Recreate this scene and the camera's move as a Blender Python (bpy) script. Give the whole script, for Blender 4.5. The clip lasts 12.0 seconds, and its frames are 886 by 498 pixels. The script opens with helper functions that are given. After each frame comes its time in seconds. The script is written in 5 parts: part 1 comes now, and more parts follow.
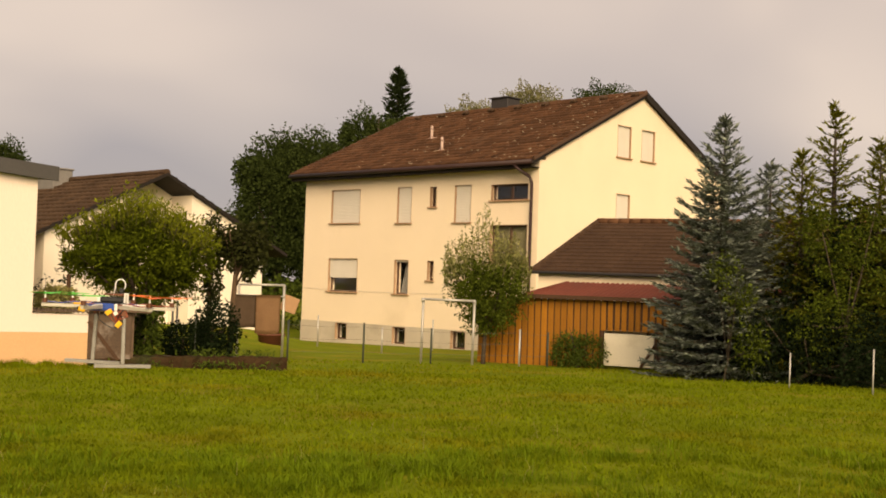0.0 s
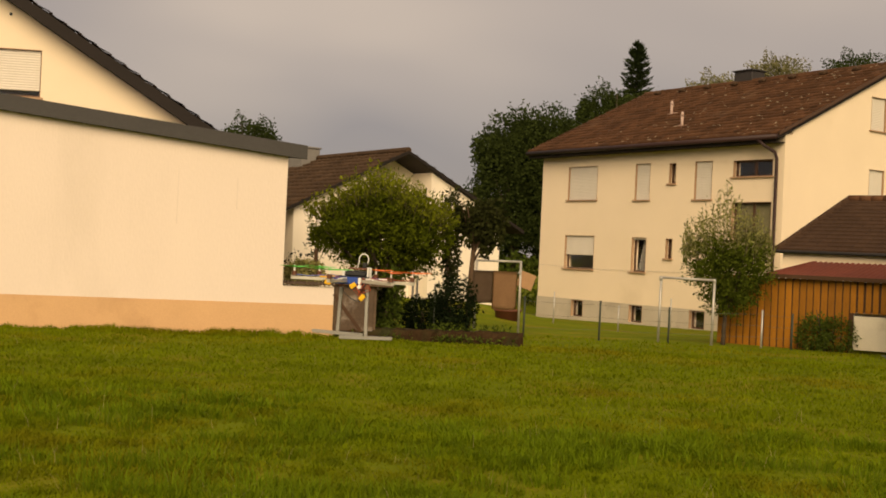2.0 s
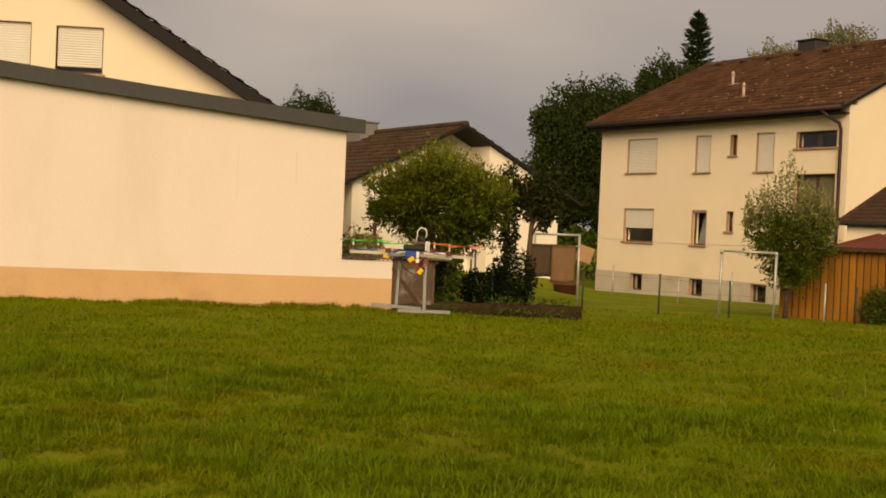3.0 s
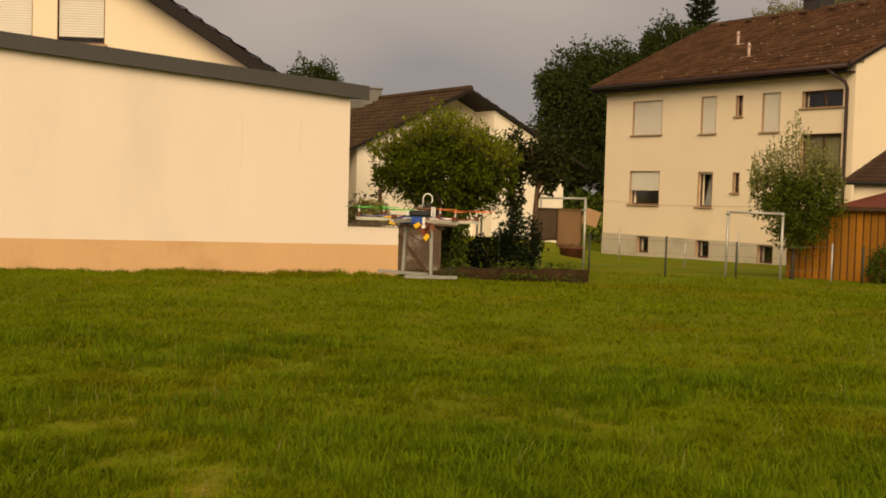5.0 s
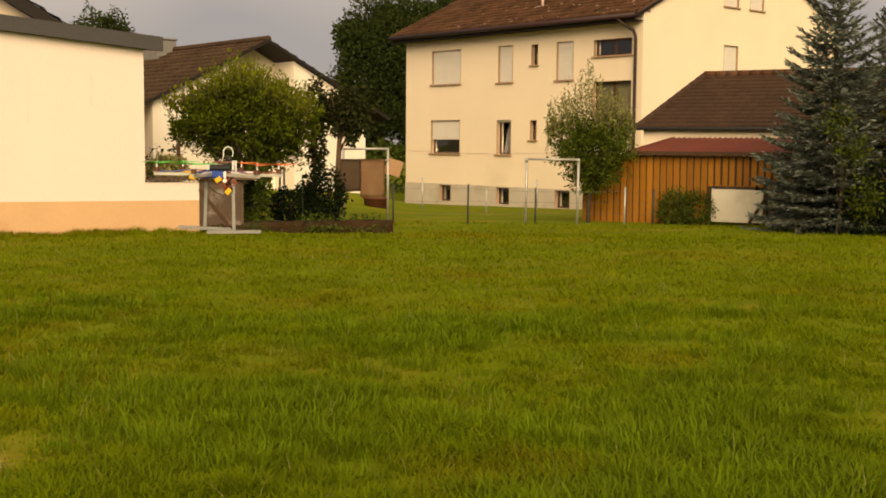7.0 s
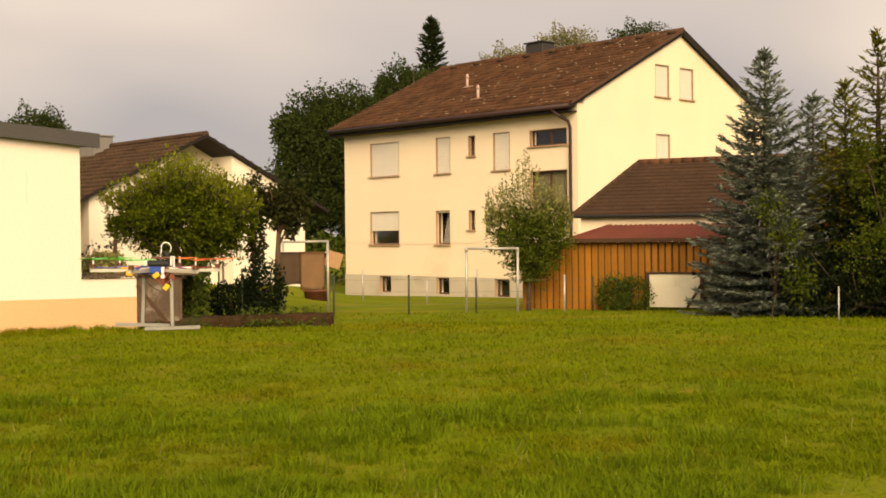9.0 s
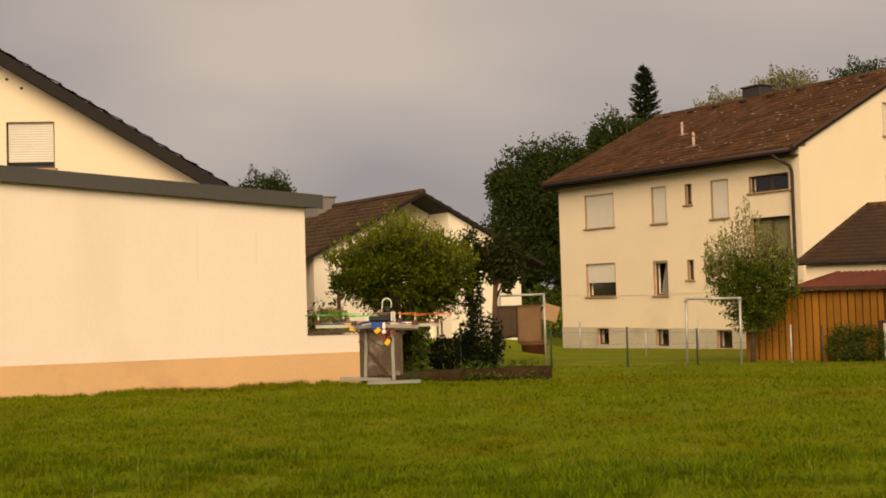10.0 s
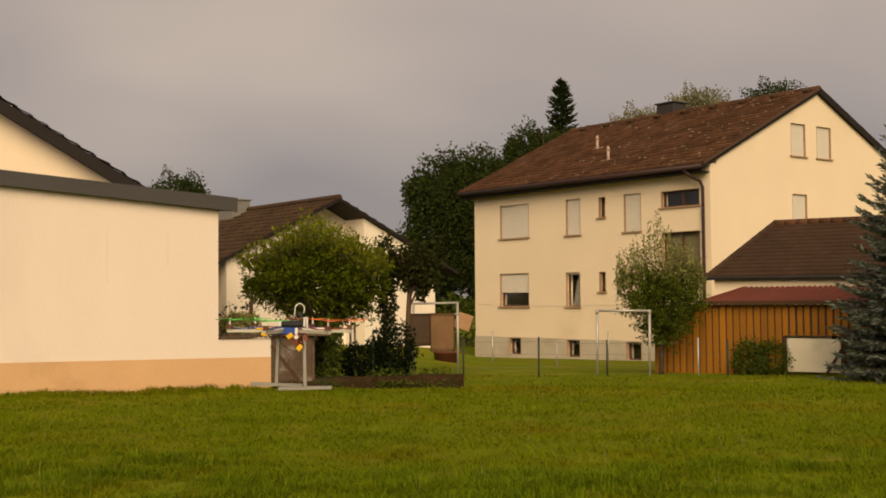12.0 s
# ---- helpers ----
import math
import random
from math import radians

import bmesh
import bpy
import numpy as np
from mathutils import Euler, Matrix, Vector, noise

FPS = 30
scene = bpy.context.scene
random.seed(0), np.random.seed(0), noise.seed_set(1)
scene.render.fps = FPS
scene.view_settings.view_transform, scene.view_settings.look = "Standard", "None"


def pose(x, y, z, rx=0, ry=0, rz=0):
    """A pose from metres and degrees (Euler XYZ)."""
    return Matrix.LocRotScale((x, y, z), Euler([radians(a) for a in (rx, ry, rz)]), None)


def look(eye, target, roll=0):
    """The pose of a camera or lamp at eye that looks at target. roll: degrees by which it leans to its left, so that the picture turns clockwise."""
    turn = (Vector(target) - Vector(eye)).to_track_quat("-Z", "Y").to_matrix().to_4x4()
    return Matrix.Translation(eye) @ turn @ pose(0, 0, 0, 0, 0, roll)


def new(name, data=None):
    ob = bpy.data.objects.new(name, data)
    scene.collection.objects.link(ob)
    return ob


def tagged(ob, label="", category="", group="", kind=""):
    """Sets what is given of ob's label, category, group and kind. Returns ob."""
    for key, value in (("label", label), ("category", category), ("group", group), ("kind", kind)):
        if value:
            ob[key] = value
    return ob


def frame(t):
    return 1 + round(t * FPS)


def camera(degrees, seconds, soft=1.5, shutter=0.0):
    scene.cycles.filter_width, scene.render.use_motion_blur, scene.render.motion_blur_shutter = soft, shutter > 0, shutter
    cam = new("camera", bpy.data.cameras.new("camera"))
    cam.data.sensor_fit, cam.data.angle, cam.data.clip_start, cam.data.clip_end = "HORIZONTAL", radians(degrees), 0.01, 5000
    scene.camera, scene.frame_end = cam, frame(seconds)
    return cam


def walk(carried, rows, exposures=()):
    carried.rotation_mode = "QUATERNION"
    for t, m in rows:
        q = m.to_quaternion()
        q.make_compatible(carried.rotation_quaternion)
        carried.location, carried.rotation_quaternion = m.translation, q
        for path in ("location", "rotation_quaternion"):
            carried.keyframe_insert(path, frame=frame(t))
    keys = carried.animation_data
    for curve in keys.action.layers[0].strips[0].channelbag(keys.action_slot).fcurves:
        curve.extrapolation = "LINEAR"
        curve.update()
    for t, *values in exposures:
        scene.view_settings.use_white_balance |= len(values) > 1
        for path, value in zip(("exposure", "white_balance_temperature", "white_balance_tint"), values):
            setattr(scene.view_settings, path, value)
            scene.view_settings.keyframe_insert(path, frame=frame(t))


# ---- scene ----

# ======================= camera =======================
cam = camera(41.5, 12.0, soft=1.8)


def aim(t, x, yaw, pitch, roll):
    """A row of the walk: eye's shift to the side, then yaw to the left, pitch up and roll in degrees."""
    eye = Vector((x, 0.0, 1.6))
    a, p = radians(yaw), radians(pitch)
    return t, look(eye, eye + Vector((-math.sin(a) * math.cos(p), math.cos(a) * math.cos(p), math.sin(p))) * 10, roll)


PATH = [aim(*row) for row in (
    (0.0, 0.0, 0.11, 1.78, 1.96),
    (0.5, 0.0, 5.00, 1.49, 2.54),
    (1.0, 0.0, 8.50, 0.87, 2.71),
    (1.5, 0.0, 9.14, 0.40, 2.81),
    (2.0, 0.0, 11.61, 0.19, 2.61),
    (2.5, 0.0, 13.15, -0.22, 2.19),
    (3.0, 0.0, 14.40, -1.22, 2.41),
    (3.2, 0.0, 14.73, -1.78, 2.39),
    (4.8, 0.0, 15.26, -2.73, 1.65),
    (5.0, 0.0, 14.64, -2.92, 1.57),
    (5.5, 0.0, 13.04, -3.04, 1.16),
    (6.0, 0.0, 11.37, -3.69, 0.73),
    (6.5, 0.0, 9.07, -4.56, 0.57),
    (7.0, 0.0, 5.04, -5.14, 0.44),
    (7.2, 0.0, 3.71, -5.09, 0.47),
    (8.8, 0.0, 0.78, -1.32, -0.37),
    (9.0, 0.0, 2.13, -0.71, -0.63),
    (9.5, 0.0, 8.95, 0.98, -1.71),
    (10.0, 0.0, 12.62, 2.10, -1.75),
    (10.5, 0.0, 11.56, 2.70, -1.15),
    (11.0, 0.0, 8.93, 2.07, -0.70),
    (11.5, 0.0, 8.15, 1.55, -0.44),
    (12.0, 0.0, 8.45, 2.38, -0.50),
)]
EXPOSURES = ((0.0, 0.37, 6700, 15), (1.5, 0.04, 6800, 14), (3.0, -0.13, 6900, 13), (5.0, -0.16, 6900, 13), (6.0, -0.05, 6900, 13), (7.0, 0.20, 6900, 13), (9.0, 0.53, 6800, 13), (9.5, 0.27, 6700, 14), (10.5, -0.15, 6700, 14), (12.0, -0.19, 6700, 15))
walk(cam, PATH, EXPOSURES)

# ======================= light =======================
SUN_AZ, SUN_EL = 171.0, 31.0      # degrees clockwise from +y, and up
world = bpy.data.worlds.new("sky")
scene.world = world
world.use_nodes = True
wt = world.node_tree
wt.nodes.clear()


def wnode(kind, **sockets):
    n = wt.nodes.new(kind)
    for k, val in sockets.items():
        n.inputs[k].default_value = val
    return n


w_out = wnode("ShaderNodeOutputWorld")
w_bg = wnode("ShaderNodeBackground", Strength=1.0)
w_sky = wt.nodes.new("ShaderNodeTexSky")
w_sky.sky_type, w_sky.sun_disc = "NISHITA", False
w_sky.sun_elevation, w_sky.sun_rotation = radians(SUN_EL), radians(SUN_AZ)
w_dim = wt.nodes.new("ShaderNodeVectorMath")
w_dim.operation = "SCALE"
w_dim.inputs["Scale"].default_value = 0.08
w_co = wt.nodes.new("ShaderNodeTexCoord")
w_map = wt.nodes.new("ShaderNodeMapping")
w_map.inputs["Scale"].default_value = (1.0, 1.0, 2.0)
w_n1 = wnode("ShaderNodeTexNoise", Scale=2.2, Detail=2.5, Roughness=0.42, Distortion=0.3)
w_ramp = wt.nodes.new("ShaderNodeValToRGB")
w_ramp.color_ramp.elements[0].position, w_ramp.color_ramp.elements[0].color = 0.34, (0.325, 0.29, 0.28, 1)
w_ramp.color_ramp.elements[1].position, w_ramp.color_ramp.elements[1].color = 0.66, (0.62, 0.52, 0.42, 1)
w_mix = wt.nodes.new("ShaderNodeMix")
w_mix.data_type = "RGBA"
w_mix.inputs["Factor"].default_value = 0.9
wl = wt.links.new
wl(w_sky.outputs["Color"], w_dim.inputs[0])
wl(w_co.outputs["Generated"], w_map.inputs["Vector"])
wl(w_map.outputs["Vector"], w_n1.inputs["Vector"])
w_xyz = wt.nodes.new("ShaderNodeSeparateXYZ")
w_up = wt.nodes.new("ShaderNodeMapRange")
w_up.inputs["From Min"].default_value, w_up.inputs["From Max"].default_value = 0.07, 0.30
w_up.inputs["To Min"].default_value, w_up.inputs["To Max"].default_value = -0.06, 0.10
w_side = wt.nodes.new("ShaderNodeMath")
w_side.operation = "MULTIPLY_ADD"
w_side.inputs[1].default_value = 0.08
w_sum = wt.nodes.new("ShaderNodeMath")
wl(w_co.outputs["Generated"], w_xyz.inputs["Vector"])
wl(w_xyz.outputs["Z"], w_up.inputs["Value"])
wl(w_xyz.outputs["X"], w_side.inputs[0])
wl(w_up.outputs["Result"], w_side.inputs[2])
wl(w_n1.outputs["Fac"], w_sum.inputs[0])
wl(w_side.outputs[0], w_sum.inputs[1])
wl(w_sum.outputs[0], w_ramp.inputs["Fac"])
wl(w_dim.outputs["Vector"], w_mix.inputs["A"])
wl(w_ramp.outputs["Color"], w_mix.inputs["B"])
wl(w_mix.outputs["Result"], w_bg.inputs["Color"])
wl(w_bg.outputs["Background"], w_out.inputs["Surface"])

sun = new("sun", bpy.data.lights.new("sun", "SUN"))
sun.data.energy, sun.data.angle, sun.data.color = 4.3, radians(45), (1.0, 0.80, 0.50)
_a, _e = radians(SUN_AZ), radians(SUN_EL)
sun.matrix_world = look((math.sin(_a) * math.cos(_e) * 60, math.cos(_a) * math.cos(_e) * 60, math.sin(_e) * 60), (0, 0, 0))


# ======================= materials =======================
def material(name, base, rough=0.8, metal=0.0, var=0.25, scale=3.0, fine=60.0, bump=0.2, second=None, blotch=0.5,
             island=0.0, per_object=0.0, stretch=(1, 1, 1), spec=0.3, transl=None, coat=0.0):
    """Two scales of variation round a base colour, bump from the finer one. second: a stain colour laid on in blotches."""
    m = bpy.data.materials.new(name)
    m.use_nodes = True
    nt = m.node_tree
    bsdf = nt.nodes["Principled BSDF"]
    bsdf.inputs["Roughness"].default_value = rough
    bsdf.inputs["Metallic"].default_value = metal
    bsdf.inputs["Specular IOR Level"].default_value = spec
    bsdf.inputs["Coat Weight"].default_value = coat
    link = nt.links.new
    co = nt.nodes.new("ShaderNodeTexCoord")
    mp = nt.nodes.new("ShaderNodeMapping")
    mp.inputs["Scale"].default_value = stretch
    link(co.outputs["Object"], mp.inputs["Vector"])
    big = nt.nodes.new("ShaderNodeTexNoise")
    big.inputs["Scale"].default_value, big.inputs["Detail"].default_value = scale, 5.0
    small = nt.nodes.new("ShaderNodeTexNoise")
    small.inputs["Scale"].default_value, small.inputs["Detail"].default_value = fine, 3.0
    link(mp.outputs["Vector"], big.inputs["Vector"])
    link(mp.outputs["Vector"], small.inputs["Vector"])
    add = nt.nodes.new("ShaderNodeMath")
    add.operation = "ADD"
    link(big.outputs["Fac"], add.inputs[0])
    link(small.outputs["Fac"], add.inputs[1])
    value = add.outputs[0]
    mr = nt.nodes.new("ShaderNodeMapRange")
    mr.inputs["From Min"].default_value, mr.inputs["From Max"].default_value = 0.65, 1.35
    mr.inputs["To Min"].default_value, mr.inputs["To Max"].default_value = 1.0 - var, 1.0 + var
    link(value, mr.inputs["Value"])
    factor = mr.outputs["Result"]
    for amount, kind, socket in ((island, "ShaderNodeNewGeometry", "Random Per Island"), (per_object, "ShaderNodeObjectInfo", "Random")):
        if amount:
            src = nt.nodes.new(kind)
            r = nt.nodes.new("ShaderNodeMapRange")
            r.inputs["To Min"].default_value, r.inputs["To Max"].default_value = 1.0 - amount, 1.0 + amount
            link(src.outputs[socket], r.inputs["Value"])
            mul = nt.nodes.new("ShaderNodeMath")
            mul.operation = "MULTIPLY"
            link(factor, mul.inputs[0])
            link(r.outputs["Result"], mul.inputs[1])
            factor = mul.outputs[0]
    colour = nt.nodes.new("ShaderNodeRGB")
    colour.outputs[0].default_value = (*base, 1)
    source = colour.outputs[0]
    if second:
        patch = nt.nodes.new("ShaderNodeTexNoise")
        patch.inputs["Scale"].default_value, patch.inputs["Detail"].default_value = scale * 0.6, 6.0
        patch.inputs["Roughness"].default_value = 0.62
        link(mp.outputs["Vector"], patch.inputs["Vector"])
        pr = nt.nodes.new("ShaderNodeMapRange")
        pr.inputs["From Min"].default_value, pr.inputs["From Max"].default_value = blotch, blotch + 0.14
        link(patch.outputs["Fac"], pr.inputs["Value"])
        mix = nt.nodes.new("ShaderNodeMix")
        mix.data_type = "RGBA"
        link(pr.outputs["Result"], mix.inputs["Factor"])
        link(source, mix.inputs["A"])
        mix.inputs["B"].default_value = (*second, 1)
        source = mix.outputs["Result"]
    sc = nt.nodes.new("ShaderNodeVectorMath")
    sc.operation = "SCALE"
    link(source, sc.inputs[0])
    link(factor, sc.inputs["Scale"])
    link(sc.outputs["Vector"], bsdf.inputs["Base Color"])
    if bump:
        bn = nt.nodes.new("ShaderNodeBump")
        bn.inputs["Strength"].default_value, bn.inputs["Distance"].default_value = bump, 0.02
        link(small.outputs["Fac"], bn.inputs["Height"])
        link(bn.outputs["Normal"], bsdf.inputs["Normal"])
    if transl:
        tr = nt.nodes.new("ShaderNodeBsdfTranslucent")
        link(sc.outputs["Vector"], tr.inputs["Color"])
        ms = nt.nodes.new("ShaderNodeMixShader")
        ms.inputs["Fac"].default_value = transl
        link(bsdf.outputs["BSDF"], ms.inputs[1])
        link(tr.outputs["BSDF"], ms.inputs[2])
        link(ms.outputs["Shader"], nt.nodes["Material Output"].inputs["Surface"])
    return m


def glass(name, tint=(0.9, 0.93, 0.95), rough=0.02):
    m = bpy.data.materials.new(name)
    m.use_nodes = True
    b = m.node_tree.nodes["Principled BSDF"]
    b.inputs["Base Color"].default_value = (*tint, 1)
    b.inputs["Transmission Weight"].default_value = 1.0
    b.inputs["Roughness"].default_value = rough
    b.inputs["IOR"].default_value = 1.45
    return m


M = dict(
    stucco=material("cream_stucco", (0.76, 0.63, 0.47), 0.9, var=0.05, scale=0.5, fine=45, bump=0.25, second=(0.70, 0.575, 0.42), blotch=0.58),
    stucco_old=material("white_stucco", (0.66, 0.565, 0.495), 0.9, var=0.03, scale=1.0, fine=30, bump=0.2, second=(0.625, 0.535, 0.465), blotch=0.54, stretch=(1, 1, 0.4)),
    streak=material("greyed_plaster", (0.60, 0.515, 0.45), 0.92, var=0.06, scale=3, fine=30, bump=0.2),
    stucco_white=material("bright_white_stucco", (0.80, 0.71, 0.60), 0.9, var=0.035, scale=1.0, fine=30, bump=0.2, second=(0.73, 0.64, 0.54), blotch=0.55),
    verge=material("brown_verge_tile", (0.075, 0.040, 0.025), 0.8, var=0.2, scale=2, fine=30, bump=0.2),
    apricot=material("apricot_plinth_paint", (0.54, 0.335, 0.175), 0.88, var=0.07, scale=1.2, fine=40, bump=0.25, second=(0.47, 0.285, 0.145), blotch=0.55),
    concrete=material("grey_plinth_render", (0.47, 0.41, 0.33), 0.92, var=0.1, scale=1.2, fine=30, bump=0.3, second=(0.39, 0.34, 0.27), blotch=0.52),
    tile=material("brown_roof_tile", (0.080, 0.038, 0.019), 0.9, var=0.25, scale=1.0, fine=18, bump=0.3, second=(0.10, 0.055, 0.032), blotch=0.56, island=0.3, spec=0.15),
    tile_dark=material("dark_brown_roof_tile", (0.060, 0.036, 0.021), 0.9, var=0.22, scale=1.0, fine=18, bump=0.3, island=0.2, spec=0.15),
    tile_annex=material("nearly_black_brown_tile", (0.056, 0.032, 0.020), 0.9, var=0.2, scale=1.0, fine=18, bump=0.3, island=0.1, spec=0.12),
    lichen=material("pale_lichen", (0.35, 0.30, 0.22), 0.95, var=0.3, scale=8, fine=40),
    fascia=material("dark_stained_wood", (0.014, 0.0095, 0.008), 0.8, var=0.2, scale=2, fine=30, bump=0.2, stretch=(0.2, 1, 1)),
    metal_grey=material("grey_sheet_metal", (0.038, 0.035, 0.035), 0.6, metal=0.0, var=0.12, scale=1.5, fine=20, bump=0.05),
    pipe=material("brown_downpipe_paint", (0.034, 0.016, 0.015), 0.55, var=0.1, scale=3, fine=30, bump=0.05),
    shutter=material("pale_roller_shutter", (0.62, 0.57, 0.50), 0.6, var=0.05, scale=2, fine=30, bump=0.05),
    wframe=material("brown_window_frame", (0.080, 0.040, 0.022), 0.55, var=0.2, scale=4, fine=50, bump=0.1),
    sill=material("brown_stone_sill", (0.36, 0.23, 0.14), 0.6, var=0.15, scale=6, fine=60, bump=0.1),
    glass=glass("window_glass"),
    # darkness of the unlit rooms, put into the surface colour
    room_dark=material("near_black_room_shade", (0.022, 0.018, 0.014), 0.9, var=0.1, scale=1, fine=20, bump=0),
    # dim olive reflection of the yard, put into a flat colour
    pane_reflection=material("olive_reflection_colour", (0.16, 0.14, 0.075), 0.35, var=0.15, scale=3, fine=40, bump=0.2),
    curtain=material("white_curtain", (0.20, 0.185, 0.17), 0.95, var=0.08, scale=4, fine=60, bump=0.1),
    chimney=material("dark_slate_cladding", (0.035, 0.030, 0.030), 0.6, var=0.2, scale=3, fine=30, bump=0.2),
    chimney_grey=material("grey_concrete_chimney", (0.18, 0.17, 0.16), 0.9, var=0.15, scale=3, fine=30, bump=0.3),
    vent=material("red_white_vent_pipe", (0.46, 0.33, 0.28), 0.6, var=0.15, scale=6, fine=40, bump=0.1),
    board=material("orange_stained_board", (0.27, 0.108, 0.005), 0.65, var=0.22, scale=2.0, fine=30, bump=0.25, per_object=0.22, stretch=(4, 4, 0.4)),
    rail=material("dark_fence_rail", (0.06, 0.03, 0.015), 0.8, var=0.2, scale=3, fine=30, bump=0.2),
    redsheet=material("red_corrugated_sheet", (0.125, 0.030, 0.016), 0.85, var=0.2, scale=1.5, fine=25, bump=0.1, second=(0.085, 0.025, 0.015), blotch=0.55),
    panel=material("off_white_panel", (0.66, 0.60, 0.48), 0.75, var=0.06, scale=2, fine=30, bump=0.1, second=(0.55, 0.49, 0.38), blotch=0.58),
    galv=material("galvanised_steel", (0.42, 0.40, 0.37), 0.45, metal=0.5, var=0.12, scale=8, fine=60, bump=0.05),
    post_dark=material("dark_green_post_paint", (0.035, 0.042, 0.030), 0.6, var=0.15, scale=6, fine=50, bump=0.1),
    wire=material("dull_wire", (0.10, 0.10, 0.085), 0.5, metal=0.4, var=0.1, bump=0),
    lowwall=material("mossy_old_concrete", (0.036, 0.021, 0.010), 0.97, var=0.4, scale=3, fine=25, bump=0.8, second=(0.030, 0.030, 0.012), blotch=0.50, spec=0.05),
    soil=material("garden_soil", (0.055, 0.038, 0.022), 1.0, var=0.3, scale=5, fine=30, bump=0.6),
    rust=material("weathered_brown_sheet", (0.080, 0.052, 0.034), 0.8, var=0.3, scale=3, fine=25, bump=0.3, second=(0.27, 0.23, 0.20), blotch=0.52),
    oldboard=material("old_grey_brown_board", (0.10, 0.066, 0.042), 0.9, var=0.25, scale=3, fine=30, bump=0.3, stretch=(1, 4, 4)),
    cardboard=material("brown_hanging_carpet", (0.36, 0.215, 0.115), 0.95, var=0.15, scale=4, fine=70, bump=0.4),
    cardboard_dark=material("dark_brown_carpet", (0.15, 0.10, 0.065), 0.95, var=0.15, scale=4, fine=70, bump=0.4),
    tub=material("reddish_brown_tub", (0.12, 0.040, 0.022), 0.6, var=0.2, scale=5, fine=40, bump=0.1),
    bark=material("grey_brown_bark", (0.060, 0.044, 0.030), 0.95, var=0.35, scale=8, fine=40, bump=0.8, stretch=(1, 1, 0.3)),
    bark_ivy=material("brown_vine_bark", (0.085, 0.052, 0.030), 0.95, var=0.3, scale=8, fine=40, bump=0.8, stretch=(1, 1, 0.3)),
    alu=material("brushed_aluminium", (0.30, 0.29, 0.27), 0.38, metal=0.75, var=0.08, scale=20, fine=200, bump=0.03),
    alu_light=material("bare_bright_aluminium", (0.62, 0.58, 0.50), 0.35, metal=0.5, var=0.06, scale=20, fine=200, bump=0.03),
    black=material("black_plastic", (0.015, 0.015, 0.016), 0.45, var=0.1, scale=20, fine=200, bump=0.02),
    white=material("white_plastic", (0.75, 0.73, 0.70), 0.45, var=0.05, scale=20, fine=200, bump=0.02),
    blue=material("blue_shrink_wrap", (0.02, 0.06, 0.30), 0.35, var=0.12, scale=20, fine=200, bump=0.05, coat=0.3),
    yellow=material("yellow_plug_plastic", (0.78, 0.44, 0.015), 0.4, var=0.08, scale=20, fine=200, bump=0.02),
    red_wire=material("red_brown_wire", (0.28, 0.055, 0.025), 0.5, var=0.1, bump=0),
    motor=material("dark_copper_motor", (0.17, 0.075, 0.045), 0.4, metal=0.7, var=0.15, scale=60, fine=300, bump=0.05),
    green_prop=material("green_propeller", (0.10, 0.55, 0.06), 0.4, var=0.06, scale=20, fine=100, bump=0, transl=0.2),
    orange_prop=material("orange_propeller", (0.80, 0.17, 0.02), 0.4, var=0.06, scale=20, fine=100, bump=0, transl=0.2),
)


def leafmat(name, base, var=0.3, island=0.35, rough=0.7, transl=0.3):
    return material(name, base, rough, var=var, scale=1.2, fine=9.0, bump=0, island=island, spec=0.05, transl=transl)


